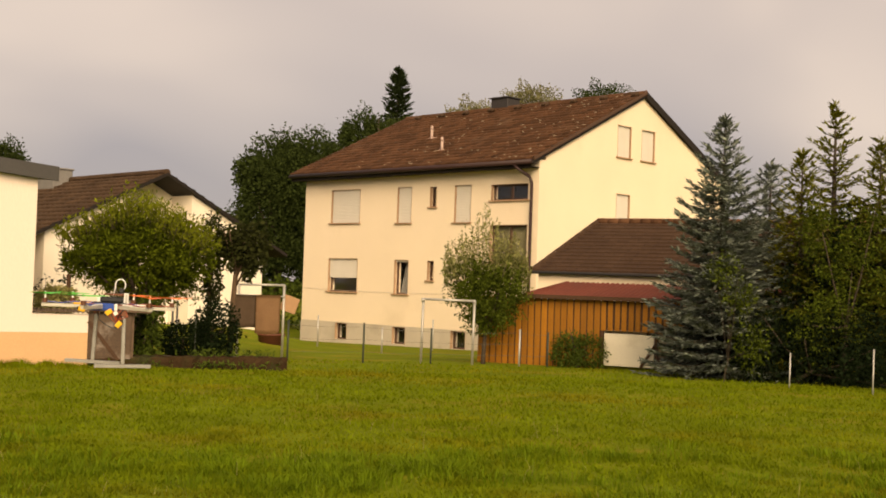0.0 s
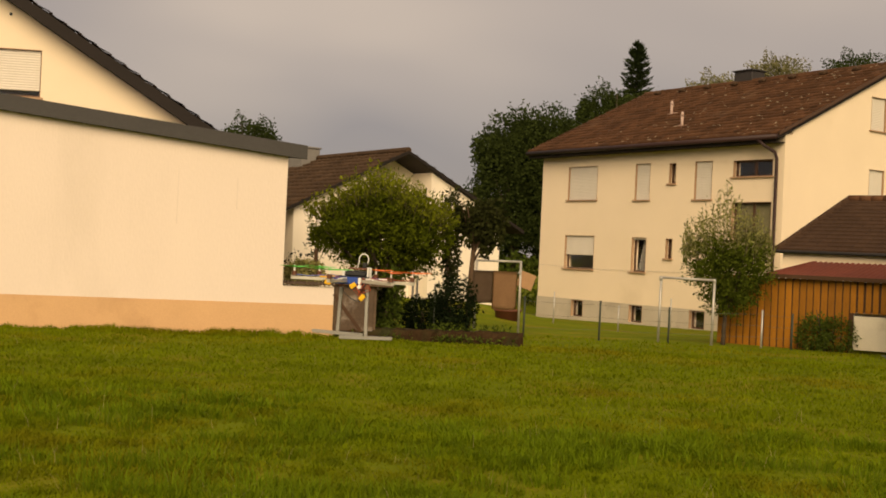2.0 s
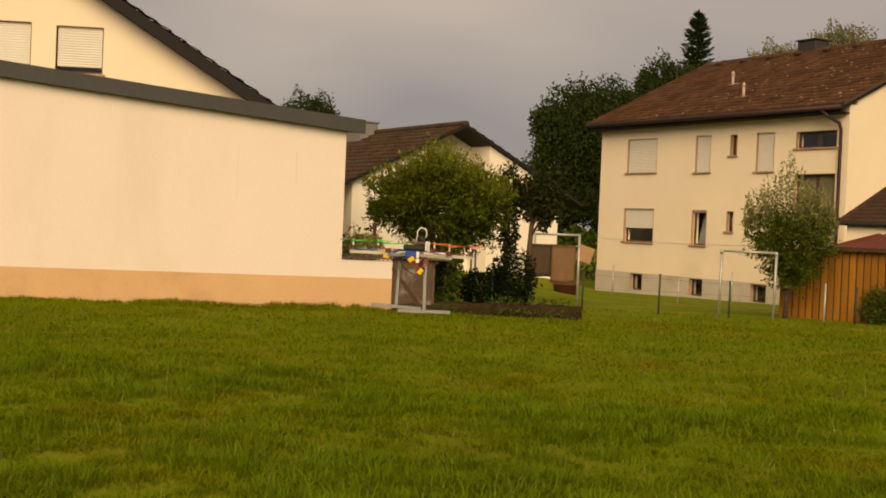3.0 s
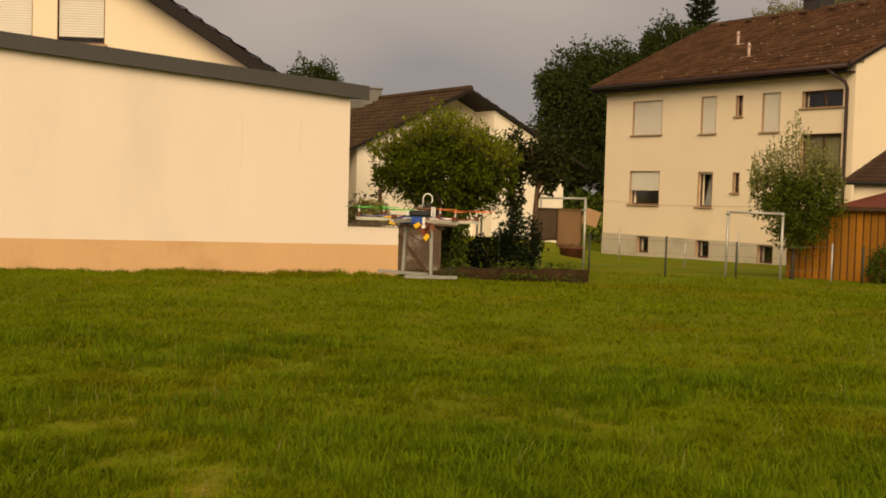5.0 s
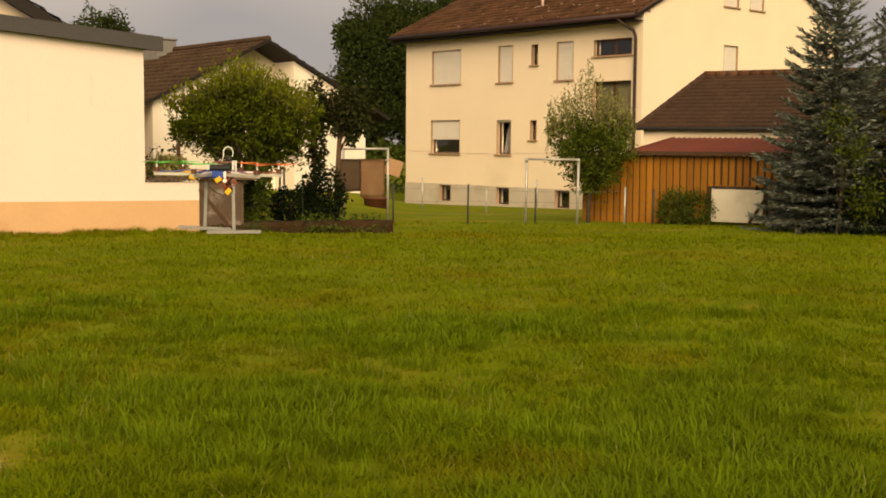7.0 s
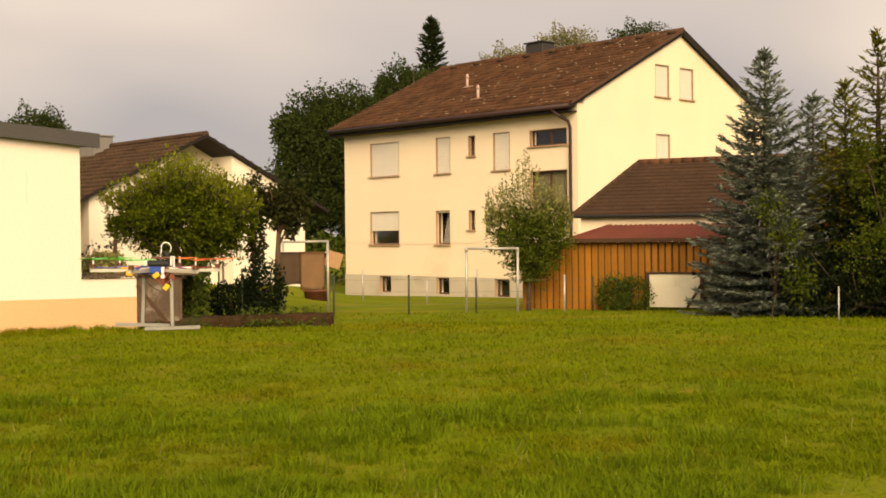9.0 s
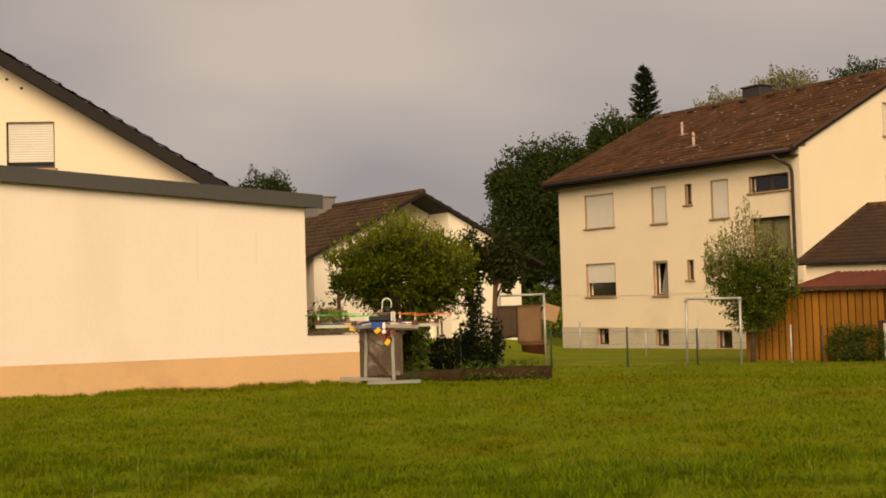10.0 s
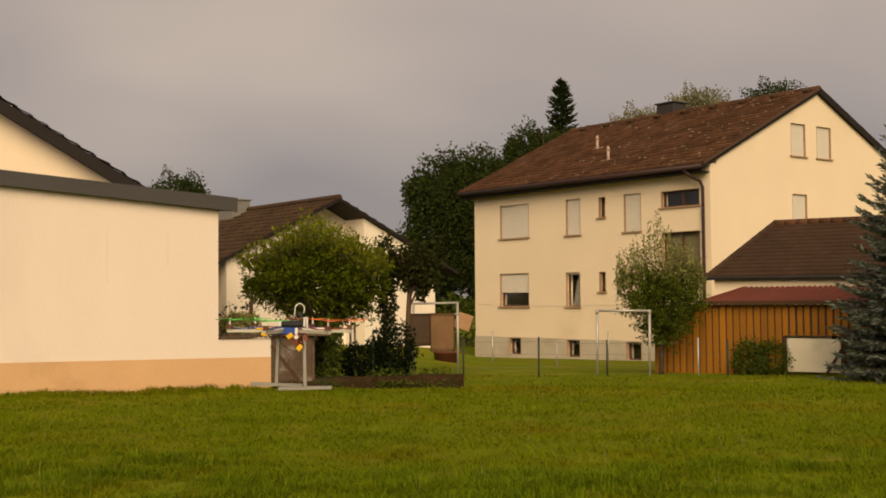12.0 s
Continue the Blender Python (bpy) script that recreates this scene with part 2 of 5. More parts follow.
M.update(
    # top light on the bush put into colour: darker body, paler young shoots
    leaf_bush=leafmat("bright_bush_leaf", (0.066, 0.084, 0.004), transl=0.12, island=0.5),
    leaf_young_lit=leafmat("yellow_green_young_leaf_top_lit", (0.15, 0.17, 0.009), transl=0.35),
    # near black: the shade among the shrubs is put into the leaf colour
    leaf_shade=leafmat("shrub_leaf_dark_with_shade", (0.008, 0.014, 0.004), transl=0.1),
    leaf_ivy=leafmat("vine_leaf", (0.030, 0.034, 0.009)),
    leaf_pear=leafmat("pear_leaf", (0.074, 0.098, 0.010), island=0.6),
    leaf_shoot=leafmat("pale_young_shoot_leaf", (0.20, 0.20, 0.065), rough=0.5),
    leaf_oak=leafmat("dark_green_crown_leaf", (0.038, 0.053, 0.012), island=0.2),
    # haze of distance put into a pale leaf colour
    leaf_far_hazed=leafmat("far_crown_leaf_with_haze", (0.185, 0.175, 0.08)),
    leaf_hazel=leafmat("yellow_green_hazel_leaf", (0.060, 0.080, 0.007), island=0.6, transl=0.3),
    needle=leafmat("blue_spruce_needle", (0.160, 0.182, 0.150), island=0.45, transl=0.05),
    needle_green=leafmat("green_spruce_needle", (0.135, 0.135, 0.012), island=0.55, transl=0.15),
    needle_dark=leafmat("dark_spruce_needle", (0.034, 0.048, 0.018), transl=0.1),
    leaf_pale=leafmat("pale_rockery_leaf", (0.27, 0.25, 0.09)),
    leaf_hedge=leafmat("hedge_leaf", (0.070, 0.098, 0.014)),
    grass_blade=material("meadow_grass_blade", (0.163, 0.208, 0.004), 0.8, var=0.28, scale=0.55, fine=3.0, bump=0, island=0.12,
                         second=(0.225, 0.206, 0.007), blotch=0.50, spec=0.06, transl=0.5),
    grass_tuft=material("fresh_grass_tuft", (0.138, 0.198, 0.005), 0.75, var=0.25, scale=1.0, fine=5.0, bump=0, island=0.22, spec=0.08, transl=0.45),
    grass_straw=material("dry_straw_stalk", (0.26, 0.23, 0.07), 0.7, var=0.2, scale=2, fine=10, bump=0, island=0.25, transl=0.2),
    turf=material("meadow_turf", (0.122, 0.150, 0.004), 0.95, var=0.28, scale=0.8, fine=22.0, bump=0.9,
                  second=(0.18, 0.155, 0.011), blotch=0.51, spec=0.05),
)


# ======================= building helpers =======================
def finish(name, bm, mat, parent=None, label="", m=None, smooth=False):
    bmesh.ops.recalc_face_normals(bm, faces=bm.faces[:])
    me = bpy.data.meshes.new(name)
    bm.to_mesh(me)
    bm.free()
    me.materials.append(mat)
    if smooth:
        for p in me.polygons:
            p.use_smooth = True
    ob = new(name, me)
    if parent:
        ob.parent = parent
    if m is not None:
        ob.matrix_basis = m
    if label:
        tagged(ob, label)
    return ob


def part(name, bm, mat, parent, label="", m=None, smooth=False):
    return finish(name, bm, mat, parent, label, m, smooth)


def raw(name, verts, faces, mat, parent=None, label="", smooth=False):
    """A mesh from arrays that were computed by rule."""
    me = bpy.data.meshes.new(name)
    verts, faces = np.asarray(verts, float), np.asarray(faces, int)
    k = faces.shape[1]
    me.vertices.add(len(verts))
    me.vertices.foreach_set("co", verts.ravel())
    me.loops.add(faces.size)
    me.loops.foreach_set("vertex_index", faces.ravel())
    me.polygons.add(len(faces))
    me.polygons.foreach_set("loop_start", np.arange(0, faces.size, k))
    me.update(calc_edges=True)
    me.validate()
    me.materials.append(mat)
    if smooth:
        me.polygons.foreach_set("use_smooth", np.ones(len(faces), bool))
    ob = new(name, me)
    if parent:
        ob.parent = parent
    if label:
        tagged(ob, label)
    return ob


def thing(name, m, label, category, group="", kind=""):
    ob = new(name)
    ob.empty_display_size = 0.2
    ob.matrix_basis = m
    return tagged(ob, label, category, group, kind)


def box(bm, x0, x1, y0, y1, z0, z1, m=None, bevel=0.0):
    r = bmesh.ops.create_cube(bm, size=1.0, matrix=Matrix.LocRotScale(((x0 + x1) / 2, (y0 + y1) / 2, (z0 + z1) / 2), None, (abs(x1 - x0), abs(y1 - y0), abs(z1 - z0))))
    vs = r["verts"]
    if bevel:
        es = list({e for v in vs for e in v.link_edges})
        out = bmesh.ops.bevel(bm, geom=es, offset=bevel, segments=1, affect="EDGES")
        vs = list({v for f in out["faces"] for v in f.verts} | {v for v in vs if v.is_valid})
    if m is not None:
        bmesh.ops.transform(bm, matrix=m, verts=vs)
    return bm


def boxed(*a, **k):
    return box(bmesh.new(), *a, **k)


def tube(bm, points, r, sides=8, r2=None):
    """A round bar along a line of points, tapering from r to r2."""
    pts = [Vector(p) for p in points]
    rings = []
    for i, p in enumerate(pts):
        d = (pts[min(i + 1, len(pts) - 1)] - pts[max(i - 1, 0)]).normalized()
        side = d.orthogonal().normalized()
        if i and abs(side.dot(last)) < 0.99:
            side = (last - d * last.dot(d)).normalized()
        last = side
        up = d.cross(side)
        rr = r if r2 is None else r + (r2 - r) * i / (len(pts) - 1)
        rings.append([bm.verts.new(p + (side * math.cos(2 * math.pi * k / sides) + up * math.sin(2 * math.pi * k / sides)) * rr) for k in range(sides)])
    for a, b in zip(rings, rings[1:]):
        for k in range(sides):
            bm.faces.new((a[k], a[(k + 1) % sides], b[(k + 1) % sides], b[k]))
    bm.faces.new(rings[0][::-1])
    bm.faces.new(rings[-1])
    return bm


def tubed(points, r, sides=8, r2=None):
    return tube(bmesh.new(), points, r, sides, r2)


def prism(bm, outline, y0, y1):
    """An outline in x and z, drawn out from y0 to y1."""
    a = [bm.verts.new((x, y0, z)) for x, z in outline]
    b = [bm.verts.new((x, y1, z)) for x, z in outline]
    bm.faces.new(a[::-1])
    bm.faces.new(b)
    n = len(a)
    for i in range(n):
        bm.faces.new((a[i], a[(i + 1) % n], b[(i + 1) % n], b[i]))
    return bm


def wall(x0, x1, top, holes=(), thick=0.3, bottom=0.0, cuts=()):
    """A wall in x and z, outer face at y = 0, with openings (x0, x1, z0, z1) through it; top is a function of x."""
    bm = bmesh.new()
    xs = sorted({x0, x1, *cuts, *(h[0] for h in holes), *(h[1] for h in holes)})

    def quad(a, b, c, d):
        bm.faces.new([bm.verts.new(p) for p in (a, b, c, d)])

    for xa, xb in zip(xs, xs[1:]):
        here = sorted((h for h in holes if h[0] <= xa + 1e-6 and h[1] >= xb - 1e-6), key=lambda h: h[2])
        z = bottom
        for h in (*here, None):
            za, zb = (h[2], h[2]) if h else (top(xa), top(xb))
            for y in (0.0, thick):
                quad((xa, y, z), (xb, y, z), (xb, y, zb), (xa, y, za))
            if h:
                z = h[3]
        quad((xa, 0, top(xa)), (xb, 0, top(xb)), (xb, thick, top(xb)), (xa, thick, top(xa)))
        quad((xa, 0, bottom), (xb, 0, bottom), (xb, thick, bottom), (xa, thick, bottom))
    for h in holes:
        a, b, c, d = h
        for p, q in (((a, c), (b, c)), ((b, c), (b, d)), ((b, d), (a, d)), ((a, d), (a, c))):
            quad((p[0], 0, p[1]), (q[0], 0, q[1]), (q[0], thick, q[1]), (p[0], thick, p[1]))
    for x in (x0, x1):
        quad((x, 0, bottom), (x, thick, bottom), (x, thick, top(x)), (x, 0, top(x)))
    bmesh.ops.remove_doubles(bm, verts=bm.verts[:], dist=1e-4)
    return bm


def window(parent, m, a, b, c, d, closed=1.0, style="shutter", mullion=False, curtain=False, sill=True):
    """A window in an opening (a, b, c, d) of the wall whose pose is m. closed: the share that the roller shutter covers."""
    w, h, f, dep = b - a, d - c, 0.055, 0.14
    bm = bmesh.new()
    for q in ((a, a + f, c, d), (b - f, b, c, d), (a + f, b - f, c, c + f), (a + f, b - f, d - f, d)):
        box(bm, q[0], q[1], dep, dep + 0.07, q[2], q[3])
    if mullion:
        box(bm, (a + b) / 2 - 0.04, (a + b) / 2 + 0.04, dep, dep + 0.07, c + f, d - f)
    win = part("window", bm, M["wframe"], parent, "brown-framed window set in the plastered wall", m=m)
    g = part("pane", boxed(a + f, b - f, dep + 0.03, dep + 0.036, c + f, d - f), M["glass"], win)
    g.visible_shadow = False
    if closed:
        # slats of the roller shutter
        low = d - h * closed
        n = max(3, int((d - low) / 0.055))
        ys = [0.056 if k % 2 else 0.064 for k in range(2 * n + 1)]
        zs = [low + (d - low) * k / (2 * n) for k in range(2 * n + 1)]
        bm = bmesh.new()
        rows = [[bm.verts.new((x, yy, zz)) for x in (a + 0.03, b - 0.03)] for yy, zz in [*zip(ys, zs), (0.078, d), (0.078, low)]]
        for k in range(len(rows)):
            p, q = rows[k], rows[(k + 1) % len(rows)]
            bm.faces.new((p[0], p[1], q[1], q[0]))
        part("shutter", bm, M["shutter"], win, "pale roller shutter, " + ("fully lowered" if closed > 0.9 else "partly lowered"))
    bm = bmesh.new()
    for q in ((a - 0.004, a + 0.006), (b - 0.006, b + 0.004)):
        box(bm, q[0], q[1], -0.008, 0.11, c, d + 0.010)
    box(bm, a + 0.03, b - 0.03, -0.008, 0.11, d - 0.004, d + 0.010)
    part("reveal_trim", bm, M["sill"], win)
    if sill:
        part("sill", boxed(a - 0.08, b + 0.06, -0.07, 0.13, c - 0.05, c, bevel=0.006), M["sill"], win)
    if curtain:
        bm = bmesh.new()
        n = 40
        va = [bm.verts.new((a + 0.08 + (w - 0.16) * 0.8 * i / n, dep + 0.14 + 0.03 * math.sin(i * 1.3), c + 0.02)) for i in range(n + 1)]
        vb = [bm.verts.new((a + 0.08 + (w - 0.16) * (0.5 + 0.5 * i / n), dep + 0.14 + 0.02 * math.sin(i * 1.3), d - 0.05)) for i in range(n + 1)]
        for i in range(n):
            bm.faces.new((va[i], va[i + 1], vb[i + 1], vb[i]))
        part("curtain", bm, M["curtain"], win, "white curtain drawn to one side", smooth=True)
    return win


def tile_slope(name, p0, along, up, cols, rows, mat, parent, label="", lift=0.065):
    """Courses of roof tiles over a slope: p0 its lower corner, along the eave, up the slope; each tile has a raised roll and laps the next."""
    p0, along, up = (np.array(q, float) for q in (p0, along, up))
    nrm = np.cross(along, up)
    nrm /= np.linalg.norm(nrm)
    if nrm[2] < 0:
        nrm = -nrm
    prof = [(0.0, 0.0), (0.55, -0.006), (0.72, 0.012), (0.90, 0.012), (1.0, 0.002)]
    i, j = np.meshgrid(np.arange(cols), np.arange(rows), indexing="ij")
    i, j = i.ravel(), j.ravel()
    rng = np.random.default_rng(4)
    jit = rng.normal(0, 0.004, len(i))
    verts = []
    for v, h in ((0.0, lift), (1.12, 0.012), (0.0, -0.01)):
        for uu, hh in prof:
            q = p0 + np.outer((i + uu * 0.985) / cols, along) + np.outer(np.minimum((j + v) / rows, 1.0), up) + np.outer(h + (hh if v or h > 0 else 0) + jit, nrm)
            verts.append(q)
    verts = np.stack(verts, 1).reshape(-1, 3)
    k = len(prof)
    local = [(a, a + 1, k + a + 1, k + a) for a in range(k - 1)] + [(2 * k + a, 2 * k + a + 1, a + 1, a) for a in range(k - 1)]
    faces = (np.arange(len(i))[:, None, None] * (3 * k) + np.array(local)[None]).reshape(-1, 4)
    return tagged(raw(name, verts, faces, mat, parent, label), kind="stuff")


# ======================= foliage helpers =======================
def leaves(points, size, rng, droop=0.3, ratio=0.5, outward=None):
    """Folded four-cornered leaves at the points, turned at random."""
    n = len(points)
    d = rng.normal(size=(n, 3))
    if outward is not None:
        d = d * 0.7 + outward * 0.9
    d[:, 2] -= droop
    d /= np.linalg.norm(d, axis=1, keepdims=True)
    s = np.cross(d, rng.normal(size=(n, 3)))
    s /= np.linalg.norm(s, axis=1, keepdims=True) + 1e-9
    up = np.cross(s, d)
    L = size * rng.uniform(0.6, 1.3, (n, 1))
    p = points
    v = np.stack([p, p + d * L * 0.5 + s * L * ratio * 0.5 + up * L * 0.08, p + d * L, p + d * L * 0.5 - s * L * ratio * 0.5 + up * L * 0.08], 1)
    return v.reshape(-1, 3), np.arange(4 * n).reshape(-1, 4)


def blob_points(blobs, n, rng, inner=0.55, ragged=0.25, gaps=0.0):
    """Points in the outer shells of uneven blobs (x, y, z, rx, ry, rz), thinned where the noise has gaps."""
    vol = np.array([(b[3] * b[4] * b[5]) ** (2 / 3) for b in blobs])
    pick = rng.choice(len(blobs), n, p=vol / vol.sum())
    B = np.array(blobs)[pick]
    d = rng.normal(size=(n, 3))
    d /= np.linalg.norm(d, axis=1, keepdims=True)
    lump = 1 + ragged * (np.sin(d[:, 0] * 7 + pick) * np.sin(d[:, 1] * 6 + 2 * pick) + 0.6 * np.sin(d[:, 2] * 11 + pick + d[:, 0] * 9)) * 0.6
    r = (inner + (1 - inner) * rng.random(n) ** 0.6) * lump + np.abs(rng.normal(0, 0.05, n))
    pts = B[:, :3] + d * B[:, 3:] * r[:, None]
    if gaps:
        f = 2.2 / np.mean(B[:, 3])
        q = np.sin(pts[:, 0] * 2.3 * f + 1) * np.sin(pts[:, 1] * 2.1 * f + 2) + np.sin(pts[:, 2] * 2.7 * f) * np.sin(pts[:, 0] * 1.3 * f + 4)
        keep = q > -1.6 + gaps
        pts, d = pts[keep], d[keep]
    return pts, d


def lumpy(blobs, per, share, seed):
    """The blobs with smaller clumps of foliage set into their upper and outer faces."""
    rng = np.random.default_rng(seed)
    out = [(*b[:3], b[3] * 0.96, b[4] * 0.96, b[5] * 0.96) for b in blobs]
    for b in blobs:
        for k in range(per):
            d = rng.normal(size=3)
            d /= np.linalg.norm(d)
            d[2] = abs(d[2]) * 0.9 - 0.25
            f = share * rng.uniform(0.7, 1.3)
            out.append((b[0] + d[0] * b[3] * 0.88, b[1] + d[1] * b[4] * 0.88, b[2] + d[2] * b[5] * 0.88, b[3] * f, b[4] * f, b[5] * f))
    return out


def broadleaf(name, label, base, trunk_h, trunk_r, blobs, n, size, leaf, seed, category="tree", bark="bark", limbs=6, inner=0.55, ragged=0.25,
              gaps=0.3, ratio=0.5, droop=0.3, group=""):
    """A tree or shrub: tapered trunk, limbs that reach into the crown, and a crown of single leaves. Blobs are relative to the base."""
    rng = np.random.default_rng(seed)
    t = thing(name, pose(*base), label, category, group)
    c = np.average([b[:3] for b in blobs], axis=0)
    bm = bmesh.new()
    tube(bm, [(0, 0, -0.15), (c[0] * 0.1, c[1] * 0.1, trunk_h * 0.5), (c[0] * 0.3, c[1] * 0.3, trunk_h)], trunk_r, 9, trunk_r * 0.7)
    part("trunk", bm, M[bark], t, smooth=True)
    for k in range(limbs):
        b = blobs[k % len(blobs)]
        d = rng.normal(size=3) * 0.55
        end = Vector((b[0] + d[0] * b[3], b[1] + d[1] * b[4], b[2] + abs(d[2]) * b[5] * 0.9))
        start = Vector((c[0] * 0.25, c[1] * 0.25, trunk_h * rng.uniform(0.75, 1.0)))
        mid = (start + end) / 2 + Vector((0, 0, -0.05 * (end - start).length))
        part("limb", tubed([start, mid, end], trunk_r * 0.5, 6, trunk_r * 0.12), M[bark], t, smooth=True)
    pts, d = blob_points(blobs, n, rng, inner, ragged, gaps)
    v, f = leaves(pts, size, rng, droop, ratio, d)
    tagged(raw("crown", v, f, M[leaf], t), kind="stuff")
    return t


def sprays(points, ahead, size, rng, ratio, tilt):
    """Flat needled twigs: narrow quads that lie along their direction, nearly level."""
    n = len(points)
    d = ahead / np.linalg.norm(ahead, axis=1, keepdims=True)
    s = np.cross(d, np.array([0.0, 0.0, 1.0]) + rng.normal(0, tilt, (n, 3)))
    s /= np.linalg.norm(s, axis=1, keepdims=True) + 1e-9
    L = size * rng.uniform(0.6, 1.35, (n, 1))
    v = np.stack([points, points + d * L * 0.45 + s * L * ratio * 0.5, points + d * L, points + d * L * 0.45 - s * L * ratio * 0.5], 1)
    return v.reshape(-1, 3), np.arange(4 * n).reshape(-1, 4)


def conifer(name, label, base, height, radius, leaf, seed, layers=20, per=12, twig=0.15, low=0.05, category="spruce tree", power=0.9, group="", widest=0, jitter=0.5, dense=1.0):
    """A spruce: straight trunk, whorls of boughs that sag and turn up at the tip, flat sprays of needled twigs on each bough."""
    rng = np.random.default_rng(seed)
    t = thing(name, pose(*base), label, category, group)
    part("trunk", tubed([(0, 0, -0.2), (0, 0, height * 0.6), (0, 0, height)], 0.020 * height, 8, 0.006), M["bark"], t, smooth=True)
    P, D = [], []
    bm = bmesh.new()
    gap = (1 - low) * height / layers
    for i in range(layers):
        f = i / (layers - 1)
        z0 = low * height + (1 - low) * height * f * 0.97
        R = min(radius * (1 - f) ** power + 0.08, widest or 99)
        count = max(5, int(per * (1 - 0.55 * f)))
        for k in range(count):
            a = 2 * math.pi * (k + rng.uniform(-0.3, 0.3)) / count + 2.4 * i
            r = R * rng.uniform(0.68, 1.13)
            zz = z0 + jitter * gap * rng.uniform(-0.5, 0.5)
            out = np.array([math.cos(a), math.sin(a), 0])
            side = np.array([-out[1], out[0], 0])
            m = max(4, int(r / twig * 2.0 * dense))
            s = np.linspace(0.12, 1, m)
            rise = r * (-0.26 * s * (1 - f) + 0.20 * s ** 2.6 + 0.5 * f ** 2.2 * s)
            line = np.outer(s * r, out) + np.outer(zz + rise, (0, 0, 1))
            if r > 0.2:
                tube(bm, [(0, 0, zz), line[m // 2], line[-1]], 0.008 + 0.008 * r, 4, 0.003)
            steps = np.diff(line, axis=0, append=line[-1:] * 2 - line[-2:-1])
            steps /= np.linalg.norm(steps, axis=1, keepdims=True) + 1e-9
            for q, ss, along in zip(line, s, steps):
                reach = min(r, 1.3) * (0.10 + 0.34 * (1 - ss) ** 0.8)
                P.append(q)
                D.append(along)
                for sign in (-1, 1):
                    way = along * 0.75 + side * sign
                    way /= np.linalg.norm(way)
                    legs = max(1, int(reach / twig * 1.6))
                    for w in range(legs):
                        P.append(q + way * reach * w / legs + rng.normal(0, 0.012, 3) - np.array([0, 0, 0.05 * reach * w]))
                        D.append(way + along * rng.uniform(-0.2, 0.9) + side * rng.uniform(-0.5, 0.5) + np.array([0, 0, rng.uniform(-0.28, 0.22)]))
    top = np.array([0, 0, height])
    for k in range(14):
        P.append(top - np.array([0, 0, 0.03 * k]))
        D.append(np.append(rng.normal(0, 0.35, 2), 1.0))
    tagged(part("bough_wood", bm, M["bark"], t), kind="stuff")
    P, D = np.array(P), np.array(D)
    v, fc = sprays(P, D, twig, rng, 0.30, 0.35)
    v2, fc2 = sprays(P - np.array([0, 0, 0.012]), D + rng.normal(0, 0.3, D.shape), twig * 0.85, rng, 0.26, 0.9)
    tagged(raw("needles", np.vstack([v, v2]), np.vstack([fc, fc2 + len(v)]), M[leaf], t), kind="stuff")
    return t


# ======================= ground =======================
def ground_z(x, y):
    rise = 0.6 * np.clip((-x - 3.6) / 3.0, 0, 1) * np.clip((y - 26) / 9, 0, 1) * np.clip((44 - y) / 6, 0, 1)
    return rise - 0.03 * np.clip(y - 20.0, 0, 27) + 0.03 * np.sin(x * 0.9 + 1) * np.sin(y * 0.7) * np.clip(1 - y / 60, 0, 1) * (y < 60)


def build_ground():
    xs = np.unique(np.r_[np.linspace(-2500, -60, 14), np.linspace(-60, 60, 121), np.linspace(60, 2500, 14)])
    ys = np.unique(np.r_[np.linspace(-2500, -40, 14), np.linspace(-40, 80, 161), np.linspace(80, 2500, 14)])
    X, Y = np.meshgrid(xs, ys, indexing="ij")
    v = np.stack([X, Y, ground_z(X, Y)], -1).reshape(-1, 3)
    i, j = np.meshgrid(np.arange(len(xs) - 1), np.arange(len(ys) - 1), indexing="ij")
    a = (i * len(ys) + j).ravel()
    f = np.stack([a, a + len(ys), a + len(ys) + 1, a + 1], 1)
    tagged(raw("ground", v, f, M["turf"], smooth=True), "wide green meadow and lawn, slightly sloping", "lawn", kind="structure")


build_ground()


def blades(n, yr, height, width, mat, name, label, rng, clump=0.0, side=(-0.80, 0.50)):
    """Bent grass blades standing on the ground in a widening strip of lawn, denser near by and in tufts."""
    u = rng.random(n)
    y = yr[0] * (yr[1] / yr[0]) ** u
    x = y * rng.uniform(*side, n)
    tall = np.ones(n)
    if clump:
        q = np.array([1.1 * noise.noise((a * 1.7, b * 1.3, 0.0)) + 0.8 * noise.noise((a * 4.6, b * 4.0, 3.0)) + 0.5 * noise.noise((a * 0.5, b * 0.5, 7.0)) for a, b in zip(x.tolist(), y.tolist())])
        q = q * np.clip(1.25 - y / 16, 0.3, 1.0)
        keep = rng.random(n) < np.clip(0.65 + clump * q, 0.12, 1.0)
        x, y, q = x[keep], y[keep], q[keep]
        tall = np.clip(0.8 + 0.75 * q, 0.4, 1.7)
    m = len(x)
    z = ground_z(x, y) - 0.01
    h = height * rng.uniform(0.45, 1.25, m) * tall
    a = rng.uniform(0, 2 * np.pi, m)
    lean = rng.uniform(0.4, 1.6, m) * h
    dx, dy = np.cos(a), np.sin(a)
    w = width * (0.6 + 0.08 * y)
    p = np.stack([x, y, z], 1)
    s = np.stack([-dy * w, dx * w, 0 * w], 1)
    mid = p + np.stack([dx * lean * 0.35, dy * lean * 0.35, h * 0.6], 1)
    tip = p + np.stack([dx * lean, dy * lean, h * 0.95], 1)
    v = np.stack([p - s, p + s, mid + s * 0.75, mid - s * 0.75, tip + s * 0.12, tip - s * 0.12], 1).reshape(-1, 3)
    f = (np.arange(m)[:, None, None] * 6 + np.array([[0, 1, 2, 3], [3, 2, 4, 5]])[None]).reshape(-1, 4)
    return tagged(raw(name, v, f, mat), label, "grass", kind="stuff")


